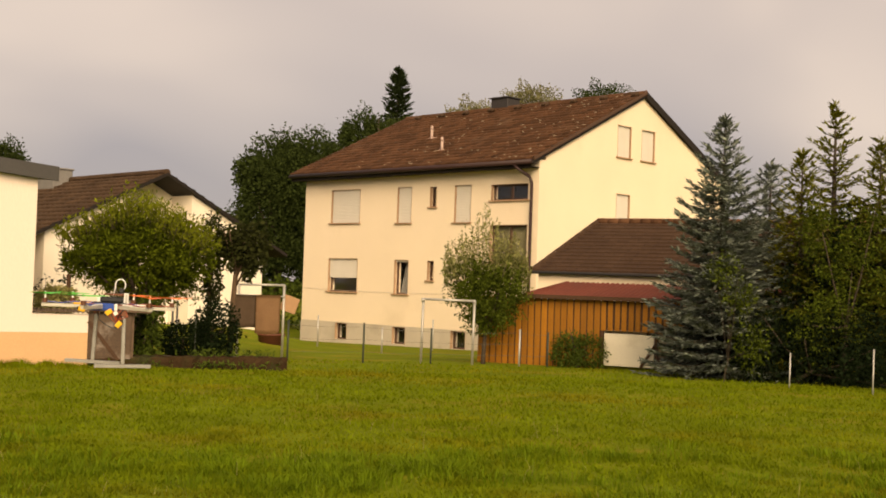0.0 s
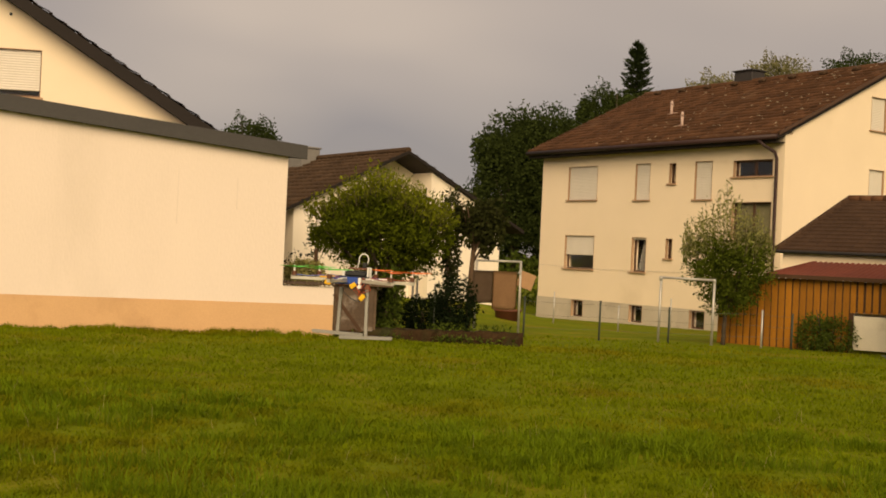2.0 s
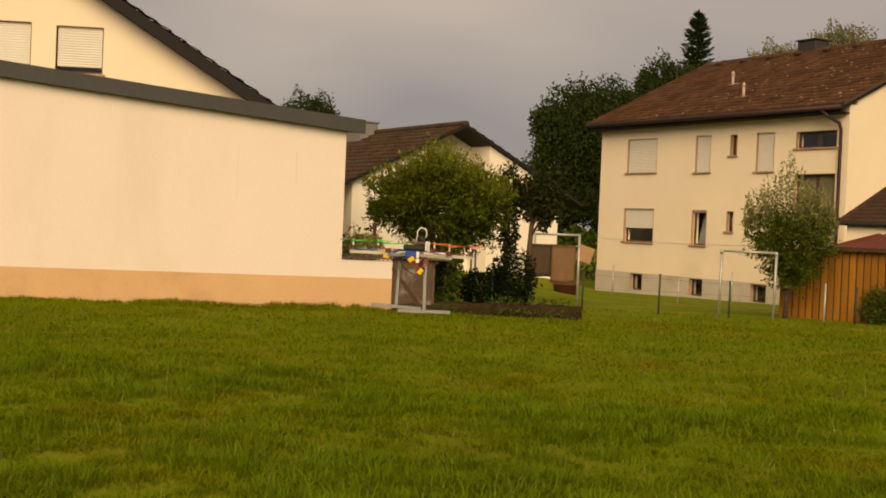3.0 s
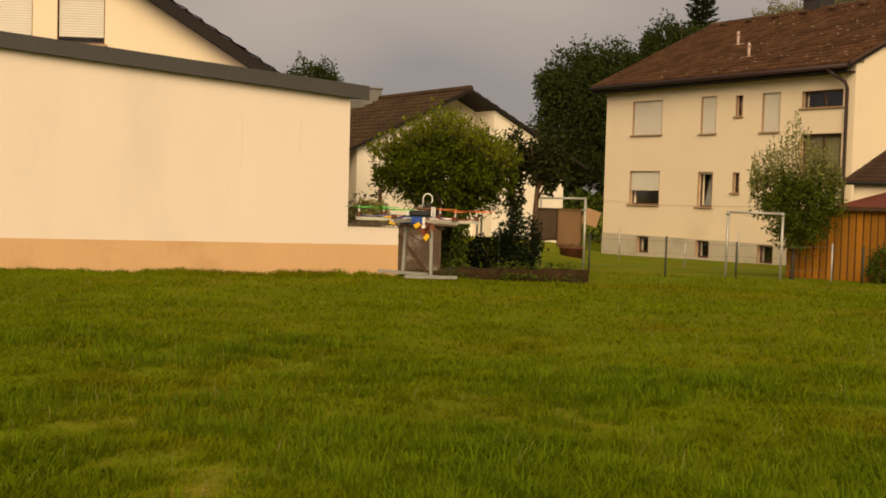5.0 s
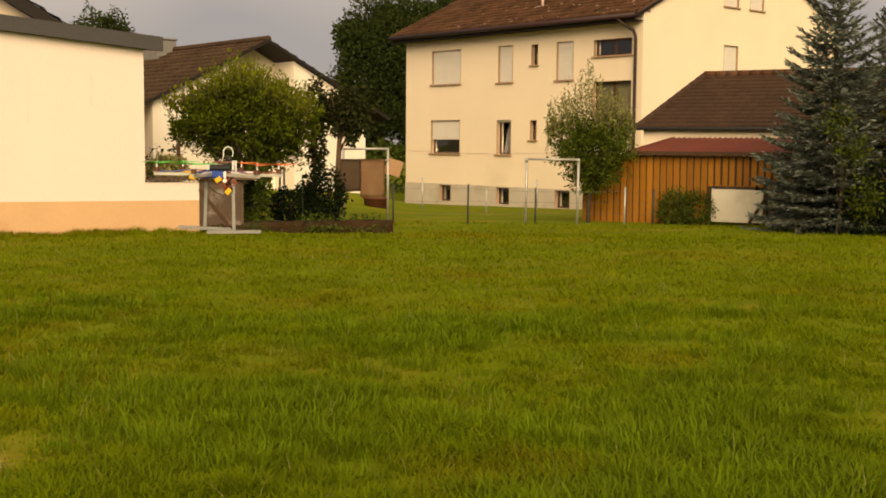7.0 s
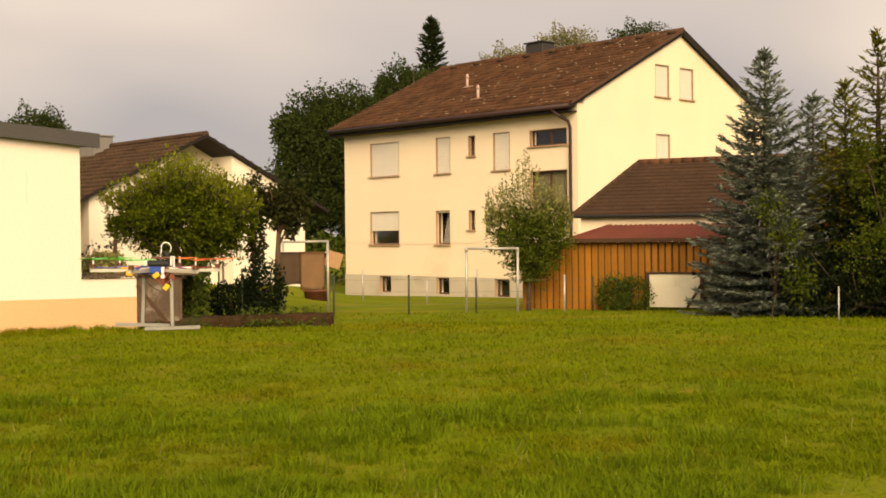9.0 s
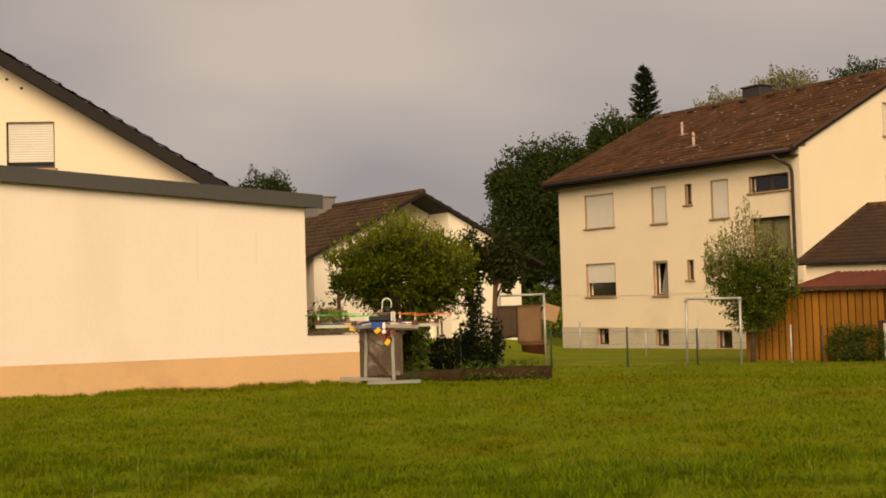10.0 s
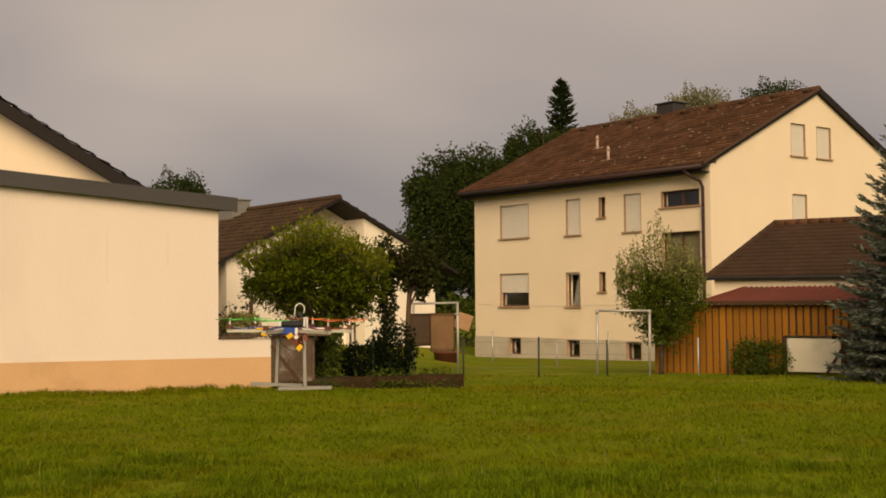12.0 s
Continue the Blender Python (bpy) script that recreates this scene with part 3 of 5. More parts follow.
grng = np.random.default_rng(11)
blades(400000, (4.5, 21.5), 0.066, 0.0044, M["grass_blade"], "meadow_grass", "long green meadow grass in uneven tufts", grng, 0.75)
blades(800, (4.8, 16.0), 0.14, 0.0014, M["grass_straw"], "dry_stalks", "thin dry stalks standing in the meadow", grng)


def tufts(count, yr):
    """Clumps of longer, greener blades that lean out from their middle."""
    rng = np.random.default_rng(19)
    cy = yr[0] * (yr[1] / yr[0]) ** rng.random(count)
    cx = cy * rng.uniform(-0.72, 0.46, count)
    group = np.array([noise.noise((a * 0.55, b * 0.55, 5.0)) for a, b in zip(cx.tolist(), cy.tolist())])
    keep = rng.random(count) < np.clip(0.35 + 1.6 * group, 0.03, 1.0)
    cx, cy = cx[keep], cy[keep]
    size = rng.uniform(0.6, 1.4, len(cx))
    who = np.repeat(np.arange(len(cx)), (52 * size).astype(int))
    m = len(who)
    r, a = 0.13 * size[who] * np.sqrt(rng.random(m)), rng.uniform(0, 2 * np.pi, m)
    x, y = cx[who] + r * np.cos(a) * 1.5, cy[who] + r * np.sin(a)
    h = 0.095 * size[who] * rng.uniform(0.55, 1.25, m)
    a = a + rng.normal(0, 0.7, m)
    dx, dy, lean = np.cos(a), np.sin(a), h * rng.uniform(0.25, 1.1, m)
    w = 0.0036 * (0.7 + 0.07 * y)
    p = np.stack([x, y, ground_z(x, y) - 0.01], 1)
    s = np.stack([-dy * w, dx * w, 0 * w], 1)
    mid = p + np.stack([dx * lean * 0.3, dy * lean * 0.3, h * 0.65], 1)
    tip = p + np.stack([dx * lean, dy * lean, h * 0.92], 1)
    v = np.stack([p - s, p + s, mid + s * 0.8, mid - s * 0.8, tip + s * 0.1, tip - s * 0.1], 1).reshape(-1, 3)
    f = (np.arange(m)[:, None, None] * 6 + np.array([[0, 1, 2, 3], [3, 2, 4, 5]])[None]).reshape(-1, 4)
    tagged(raw("grass_tufts", v, f, M["grass_tuft"]), "clumps of longer fresh green grass in the meadow", "grass", kind="stuff")


tufts(2200, (4.6, 12.0))
blades(26000, (19.5, 27.0), 0.075, 0.0040, M["grass_blade"], "edge_grass", "taller grass along the garden edge", grng, 0.8, side=(-0.62, 0.42))


def foot_tufts(n):
    """Uncut longer grass along the foot of the garage wall."""
    rng = np.random.default_rng(17)
    u = rng.uniform(0.0, 15.5, n)
    q = np.interp(u, np.arange(0, 16, 0.21), rng.normal(0, 0.6, 77)) + np.interp(u, np.arange(0, 17, 1.1), rng.normal(0, 0.35, 16))
    keep = rng.random(n) < np.clip(0.5 + 0.35 * q, 0.1, 1)
    u, q = u[keep], q[keep]
    m = len(u)
    off = 0.03 + 0.45 * rng.random(m) ** 1.5
    a = radians(19.8)
    x = -6.05 - u * math.cos(a) + off * math.sin(a)
    y = 19.99 - u * math.sin(a) - off * math.cos(a)
    h = (0.072 + 0.028 * np.clip(q, -1, 1.5)) * rng.uniform(0.6, 1.5, m) * (1.15 - off)
    w = rng.uniform(0, 2 * np.pi, m)
    d = np.stack([np.cos(w), np.sin(w), 0 * w], 1)
    s = np.stack([-d[:, 1], d[:, 0], 0 * w], 1) * 0.009
    p = np.stack([x, y, ground_z(x, y) - 0.01], 1)
    mid = p + d * (h * 0.2)[:, None] + np.stack([0 * h, 0 * h, h * 0.65], 1)
    tip = p + d * (h * 0.6)[:, None] + np.stack([0 * h, 0 * h, h], 1)
    v = np.stack([p - s, p + s, mid + s * 0.7, mid - s * 0.7, tip + s * 0.1, tip - s * 0.1], 1).reshape(-1, 3)
    f = (np.arange(m)[:, None, None] * 6 + np.array([[0, 1, 2, 3], [3, 2, 4, 5]])[None]).reshape(-1, 4)
    tagged(raw("foot_grass", v, f, M["grass_blade"]), "longer uncut grass along the foot of the garage wall", "grass", kind="stuff")


foot_tufts(16000)


def lawn_around(n):
    """Thinner grass over the rest of the meadow round the standpoint."""
    rng = np.random.default_rng(13)
    x, y = rng.uniform(-15, 13, n), rng.uniform(-12, 18, n)
    keep = ~((y > 4.5) & (x > -0.8 * y) & (x < 0.5 * y)) & (x * x + y * y > 0.5) & (0.36 * (x + 6.05) - (y - 19.99) > 0.3)
    x, y = x[keep], y[keep]
    m = len(x)
    h, a = 0.08 * rng.uniform(0.5, 1.3, m), rng.uniform(0, 2 * np.pi, m)
    d = np.stack([np.cos(a), np.sin(a), 0 * a], 1)
    s = np.stack([-d[:, 1], d[:, 0], 0 * a], 1) * 0.009
    p = np.stack([x, y, ground_z(x, y) - 0.01], 1)
    top = p + d * (h * 0.7)[:, None] + np.stack([0 * h, 0 * h, h], 1)
    v = np.stack([p - s, p + s, top + s * 0.15, top - s * 0.15], 1).reshape(-1, 3)
    tagged(raw("lawn_grass", v, np.arange(4 * m).reshape(-1, 4), M["grass_blade"]), "green meadow grass round the standpoint", "grass", kind="stuff")


lawn_around(150000)


# ======================= the large house =======================
def build_house():
    base = -0.73
    t = thing("house", pose(-5.71, 47.26, base, 0, 0, -44.4), "cream plastered three-storey house with brown tiled gable roof", "house")
    L, D, EAVE, RIDGE = 12.24, 11.7, 6.62, 9.45
    slope = (RIDGE - EAVE) / (D / 2)
    up = 0.73
    openings = [(1.63, 3.33, 3.90 + up, 5.19 + up), (1.58, 3.30, 1.23 + up, 2.51 + up), (5.42, 6.18, 3.86 + up, 5.18 + up), (5.38, 6.13, 1.23 + up, 2.48 + up),
                (7.14, 7.47, 4.42 + up, 5.14 + up), (7.12, 7.44, 1.76 + up, 2.46 + up), (8.38, 9.18, 3.84 + up, 5.15 + up), (10.12, 11.78, 4.57 + up, 5.11 + up),
                (10.12, 11.78, 2.45 + up, 3.72 + up)]
    cellar = [(2.14, 2.82, 0.11, 0.73), (5.40, 6.09, 0.11, 0.73), (8.42, 9.13, 0.11, 0.73)]
    front = pose(0, 0, 0)
    part("wall", wall(0, L, lambda x: EAVE, openings, 0.34, bottom=0.77), M["stucco"], t, "cream plastered front wall", m=front)
    part("plinth", wall(-0.02, L + 0.02, lambda x: 0.765, cellar, 0.36, bottom=-0.6), M["concrete"], t, "grey rendered plinth", m=pose(0, -0.02, 0))
    gable = pose(L, 0, 0, 0, 0, 90)
    gtop = lambda x: EAVE + slope * (D / 2 - abs(x - D / 2))
    gw = [(4.3, 5.12, 6.43 + up, 7.56 + up), (5.78, 6.62, 6.43 + up, 7.56 + up), (4.32, 5.14, 3.78 + up, 5.09 + up)]
    part("wall", wall(0.341, D - 0.341, gtop, gw, 0.34, bottom=0.77, cuts=(D / 2,)), M["stucco"], t, "cream plastered gable wall", m=gable)
    part("wall", wall(0.341, D - 0.341, gtop, (), 0.34, bottom=0.77, cuts=(D / 2,)), M["stucco"], t, m=pose(0, D, 0, 0, 0, -90))
    part("wall", wall(0, L, lambda x: EAVE, (), 0.34, bottom=0.77), M["stucco"], t, m=pose(L, D, 0, 0, 0, 180))
    part("plinth", wall(0.341, D - 0.341, lambda x: 0.765, (), 0.36, bottom=-0.6), M["concrete"], t, m=pose(L + 0.02, 0, 0, 0, 0, 90))
    part("plinth", wall(0.341, D - 0.341, lambda x: 0.765, (), 0.36, bottom=-0.6), M["concrete"], t, m=pose(-0.02, D, 0, 0, 0, -90))
    part("plinth", wall(-0.02, L + 0.02, lambda x: 0.765, (), 0.36, bottom=-0.6), M["concrete"], t, m=pose(L, D + 0.02, 0, 0, 0, 180))
    # added near-black floors and walls stand in for the darkness of the rooms
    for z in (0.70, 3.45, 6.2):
        part("storey_floor", boxed(0.36, L - 0.36, 0.36, D - 0.36, z, z + 0.2), M["room_dark"], t)
    part("inner_wall", boxed(0.36, L - 0.36, 3.4, 3.5, 0.0, 6.2), M["room_dark"], t)
    part("cellar_wall", boxed(0.36, L - 0.36, 0.62, 0.70, -0.5, 0.70), M["room_dark"], t)
    part("cellar_floor", boxed(0.36, L - 0.36, 0.36, 0.62, -0.5, 0.02), M["room_dark"], t)
    specs = [dict(closed=1.0), dict(closed=0.58), dict(closed=1.0), dict(closed=0.06, curtain=True), dict(closed=0), dict(closed=0, curtain=True), dict(closed=1.0),
             dict(closed=0, mullion=True), dict(closed=0, mullion=True)]
    for o, k in zip(openings, specs):
        window(t, front, *o, **k)
    a, b, c, d = openings[-1]
    # added panel behind the pane, coloured as what the glass would reflect
    part("obscured_glazing", boxed(a + 0.06, b - 0.06, 0.20, 0.21, c + 0.06, d - 0.06), M["pane_reflection"], t, "added olive panel painted as the reflection in the stair window")
    for o in cellar:
        window(t, pose(0, -0.02, 0), *o, closed=0, sill=False)
    for o in gw:
        window(t, gable, *o, closed=1.0)
    # roof: boards, tiles, ridge, verges, gutter
    ov, side_l, side_r, thick = 0.45, 0.40, 0.10, 0.16
    for sgn, yy in ((1, 0), (-1, D)):
        bm = bmesh.new()
        e, r = yy - sgn * ov, D / 2
        ze, zr = EAVE + 0.02 - slope * ov, RIDGE + 0.02
        pts = [(e, ze), (r, zr), (r, zr + thick), (e, ze + thick)]
        prism(bm, pts, -side_l, L + side_r)
        m = Matrix(((0, 1, 0, 0), (1, 0, 0, 0), (0, 0, 1, 0), (0, 0, 0, 1)))
        bmesh.ops.transform(bm, matrix=m, verts=bm.verts[:])
        roof = part("roof", bm, M["fascia"], t, "dark roof boarding with a projecting eave")
        tile_slope("roof_tiles", (-side_l - 0.02, e - sgn * 0.04, ze + thick + 0.01), (L + side_l + side_r + 0.04, 0, 0), (0, r - e + sgn * 0.04, zr - ze), 42, 20, M["tile"], roof,
                   "weathered brown concrete roof tiles")
        if sgn == 1:
            bm = bmesh.new()
            rng = random.Random(3)
            for k in range(190):
                q, s = rng.random(), rng.random()
                s = s * s if rng.random() < 0.5 else s
                x = -0.2 + (L + 0.2) * (0.15 + 0.85 * q ** 0.7)
                y = e + (r - e) * s
                z = ze + (zr - ze) * s + thick + 0.055
                rr = rng.uniform(0.012, 0.034)
                box(bm, x - rr * 1.5, x + rr * 1.5, y - rr, y + rr, z, z + 0.016, m=None)
            tagged(part("lichen", bm, M["lichen"], roof, "pale lichen spots"), kind="stuff")
            for k in range(9):
                x = 0.8 + k * 1.42
                s = 0.93
                bm = boxed(-0.13, 0.13, -0.12, 0.12, 0, 0.12, bevel=0.03)
                part("ridge_vent_tile", bm, M["tile_dark"], roof, m=pose(x, e + (r - e) * s, ze + (zr - ze) * s + thick + 0.08, 24, 0, 0))
    ridge = bmesh.new()
    for k in range(40):
        x = -side_l + k * (L + side_l + side_r) / 40
        tube(ridge, [(x, D / 2, RIDGE + 0.17), (x + 0.335, D / 2, RIDGE + 0.185)], 0.125, 8, 0.115)
    part("ridge_tiles", ridge, M["tile"], t)
    part("gutter", tubed([(-side_l, -ov - 0.09, EAVE - slope * ov + 0.10), (L + side_r, -ov - 0.09, EAVE - slope * ov + 0.09)], 0.085, 10), M["pipe"], t, "dark brown half-round gutter", smooth=True)
    for x0, x1 in ((-side_l - 0.05, -side_l), (L + side_r, L + side_r + 0.05)):
        for sgn, yy in ((1, 0), (-1, D)):
            e, low = yy - sgn * ov, (0.14 if sgn == 1 else -0.02)
            bm = bmesh.new()
            prism(bm, [(e, EAVE - slope * ov + low), (D / 2, RIDGE + low), (D / 2, RIDGE + 0.24), (e, EAVE - slope * ov + 0.24)], x0, x1)
            bmesh.ops.transform(bm, matrix=Matrix(((0, 1, 0, 0), (1, 0, 0, 0), (0, 0, 1, 0), (0, 0, 0, 1))), verts=bm.verts[:])
            bmesh.ops.recalc_face_normals(bm, faces=bm.faces[:])
            part("bargeboard", bm, M["verge"] if sgn == 1 else M["fascia"], t, "thin brown verge" if sgn == 1 else "dark bargeboard along the verge")
    zg = EAVE - slope * ov + 0.05
    part("eave_board", boxed(-side_l, L, -ov + 0.005, -ov + 0.04, zg - 0.14, zg + 0.0), M["fascia"], t, "dark board below the gutter")
    part("soffit", boxed(-0.28, L - 0.01, -ov + 0.042, -0.004, zg - 0.12, zg - 0.09), M["fascia"], t, "dark boarded soffit")
    part("downpipe", tubed([(11.55, -ov - 0.09, zg), (11.75, -ov - 0.06, zg - 0.18), (11.97, -0.16, zg - 0.42), (12.0, -0.09, zg - 0.62), (12.0, -0.09, 3.0), (12.0, -0.09, 0.1)], 0.055, 10), M["pipe"], t, "dark brown downpipe with an elbow", smooth=True)
    ch = part("chimney", boxed(4.72, 5.64, D / 2 - 0.1, D / 2 + 0.65, RIDGE - 0.4, RIDGE + 0.62, bevel=0.02), M["chimney"], t, "dark slate-clad chimney")
    part("chimney_cap", boxed(4.66, 5.70, D / 2 - 0.16, D / 2 + 0.71, RIDGE + 0.62, RIDGE + 0.68, bevel=0.015), M["metal_grey"], ch)
    for x, y, hgt in ((4.51, 2.58, 0.52), (6.64, 1.02, 0.52)):
        z = EAVE + slope * y + thick + 0.06
        vp = part("vent_pipe", tubed([(x, y, z - 0.1), (x, y, z + hgt * 0.75)], 0.055, 10, 0.048), M["vent"], t, "pale reddish vent pipe on the roof", smooth=True)
        part("vent_cap", tubed([(x, y, z + hgt * 0.7), (x, y, z + hgt)], 0.08, 10, 0.03), M["vent"], vp, smooth=True)
        part("flashing", boxed(x - 0.22, x + 0.22, y - 0.22, y + 0.22, -0.01, 0.02, m=Matrix.Translation((0, 0, z)) @ Matrix.Translation((x, y, 0)) @ Matrix.Rotation(math.atan(slope), 4, "X") @ Matrix.Translation((-x, -y, 0))), M["vent"], vp)
    part("cable", tubed([(0.1, -0.02, 2.05), (4, -0.02, 1.98), (9.5, -0.02, 2.04)], 0.004, 5), M["galv"], t)


build_house()


# ======================= garage with its low yard wall =======================
GARAGE = pose(-6.05, 19.99, 0.0, 0, 0, 19.8)


def build_garage():
    t = thing("garage", GARAGE, "white plastered garage with apricot plinth and grey fascia", "garage")
    top = lambda x: 3.17 + (-0.91 - x) * 0.108
    zp = lambda x: 0.585 + x * 0.005
    part("wall", wall(-16, -0.91, top, (), 0.3, bottom=-0.3), M["stucco_old"], t, "white plastered side wall with faint streaks")
    part("wall", wall(0.301, 6.0, lambda x: 3.1, (), 0.3, bottom=-0.3), M["stucco_old"], t, m=pose(-0.91, 0, 0, 0, 0, 90))
    part("wall", wall(0, 15.09, lambda x: 3.1, (), 0.3, bottom=-0.3), M["stucco_old"], t, m=pose(-0.91, 6.3, 0, 0, 0, 180))
    bm = bmesh.new()
    prism(bm, [(-16, -0.3), (-0.001, -0.3), (-0.001, zp(0)), (-16, zp(-16))], -0.006, 0.0)
    part("plinth", bm, M["apricot"], t, "apricot painted plinth")
    part("yard_wall", wall(-0.909, 0.0, lambda x: 0.90, (), 0.22, bottom=-0.3), M["stucco_old"], t, "low white yard wall beside the garage")
    for x, z0, z1, w in ((-2.79, 1.9, 2.92, 0.014), (-1.77, 2.2, 2.75, 0.016)):
        part("plaster_streak", boxed(x - w / 2, x + w / 2, -0.003, -0.0002, z0, z1), M["streak"], t, "faint greyish vertical streak in the plaster")
    # flat roof with metal fascia
    bm = bmesh.new()
    prism(bm, [(-16, top(-16)), (-0.58, top(-0.58)), (-0.58, top(-0.58) + 0.24), (-16, top(-16) + 0.33)], -0.16, -0.06)
    part("fascia", bm, M["metal_grey"], t, "dark grey metal fascia band")
    bm = bmesh.new()
    prism(bm, [(-16, top(-16) + 0.02), (-0.93, top(-0.93) + 0.02), (-0.93, top(-0.93) + 0.2), (-16, top(-16) + 0.29)], -0.06, 6.4)
    part("roof", bm, M["metal_grey"], t)
    part("edge_profile", boxed(-0.92, -0.60, -0.058, 0.2, top(-0.6) + 0.03, top(-0.6) + 0.2, bevel=0.01), M["metal_grey"], t)


build_garage()


def corrugated(bm, x0, x1, y0, y1, z0, z1, pitch, amp, thick=0.012, across="x"):
    """A wavy sheet; the waves run across x and the sheet falls from z1 at y1 to z0 at y0."""
    n = int((x1 - x0) / pitch * 6)
    rows = []
    for y, z in ((y0, z0), (y1, z1)):
        for off in (0, thick):
            rows.append([bm.verts.new((x0 + (x1 - x0) * i / n, y, z + off + amp * math.sin(2 * math.pi * i / 6))) for i in range(n + 1)])
    a, a2, b, b2 = rows
    for i in range(n):
        bm.faces.new((a[i], a[i + 1], b[i + 1], b[i]))
        bm.faces.new((a2[i], b2[i], b2[i + 1], a2[i + 1]))
        bm.faces.new((a[i], a2[i], a2[i + 1], a[i + 1]))
        bm.faces.new((b[i], b[i + 1], b2[i + 1], b2[i]))
    for i in (0, n):
        bm.faces.new((a[i], b[i], b2[i], a2[i]))
    return bm


def build_shed():
    t = thing("garden_box", GARAGE @ pose(0.02, 0.02, 0), "weathered brown garden box with a flat sheet lid", "garden box")
    front = part("front_panel", boxed(0.02, 0.70, 0.0, 0.03, 0.14, 0.93, bevel=0.004), M["rust"], t, "brown sheet front with pale worn patches")
    part("brace", boxed(-0.42, 0.42, -0.02, -0.002, -0.03, 0.03, m=pose(0.24, 0, 0.45, 0, 52, 0)), M["rail"], front)
    for x in (0.72, 0.0):
        part("post", boxed(x - 0.03, x + 0.03, 0.031, 0.09, 0.0, 0.95), M["oldboard"], t)
    part("side_panel", boxed(0.70, 0.73, 0.1, 0.75, 0.14, 0.93), M["oldboard"], t)
    part("back_panel", boxed(0.02, 0.70, 0.75, 0.78, 0.14, 0.93), M["oldboard"], t)
    part("lid", boxed(-0.03, 1.0, -0.10, 0.85, 0.955, 0.985, m=pose(0, 0, 0, 0, 1.0, 0), bevel=0.005), M["oldboard"], t, "thin grey-brown lid sheet")
    w = thing("wall_coping", GARAGE @ pose(0, 0, 0), "brown corrugated coping sheet on the yard wall", "coping")
    part("sheet", corrugated(bmesh.new(), -0.90, 0.0, -0.05, 0.55, 0.925, 0.96, 0.075, 0.012), M["oldboard"], w)


build_shed()


# ======================= gable house behind the garage =======================
def build_left_house():
    m = GARAGE @ pose(0, 6.0, 0)
    t = thing("house", m, "cream gabled house with dark verge behind the garage", "house")
    rx, rz, slope = -10.4, 9.07, 0.628
    ztop = lambda x: rz - slope * abs(x - rx) - 0.31
    gws = [(-7.39, -6.36, 4.62, 5.66), (-8.98, -7.93, 4.62, 5.70)]
    x0, x1 = rx - 8.6, rx + 8.6
    part("wall", wall(x0, x1, ztop, gws, 0.3, bottom=-0.3, cuts=(rx,)), M["stucco"], t, "cream gable wall")
    part("wall", wall(0.301, 8.0, lambda x: ztop(x1) - 0.02, (), 0.3, bottom=-0.3), M["stucco"], t, m=pose(x1, 0, 0, 0, 0, 90))
    part("wall", wall(x0, x1, ztop, (), 0.3, bottom=-0.3, cuts=(rx,)), M["stucco"], t, m=pose(0, 8.001, 0))
    # added near-black floor and back, as the dark behind these windows
    part("storey_floor", boxed(x0 + 0.31, x1 - 0.31, 0.31, 7.9, 3.0, 3.2), M["room_dark"], t)
    part("inner_wall", boxed(x0 + 0.31, x1 - 0.31, 2.5, 2.6, 3.2, 4.2), M["room_dark"], t)
    for o in gws:
        window(t, pose(0, 0, 0), *o, closed=0.86)
    for x, z in ((-7.36, 6.62), (-7.05, 6.42)):
        part("wall_vent", tubed([(x, -0.015, z), (x, 0.02, z)], 0.035, 12), M["black"], t, "small round wall vent")
    for sgn in (1, -1):
        bm = bmesh.new()
        xe = rx + sgn * 9.1
        ze = rz - slope * 9.1
        prism(bm, [(rx, rz - 0.30), (xe, ze - 0.30), (xe, ze - 0.04), (rx, rz - 0.04)], -0.45, 8.6)
        roof = part("roof", bm, M["fascia"], t, "dark boarded roof")
        tile_slope("roof_tiles", (xe, -0.48, ze - 0.02), (0, 9.1, 0), (rx - xe, 0, rz - ze), 28, 28, M["tile_dark"], roof, "dark brown roof tiles")
    for sgn in (1, -1):
        bm = bmesh.new()
        xe = rx + sgn * 9.1
        ze = rz - slope * 9.1
        prism(bm, [(rx, rz - 0.31), (xe, ze - 0.31), (xe, ze - 0.02), (rx, rz - 0.02)], -0.50, -0.452)
        part("bargeboard", bm, M["fascia"], t, "dark bargeboard along the verge")


build_left_house()


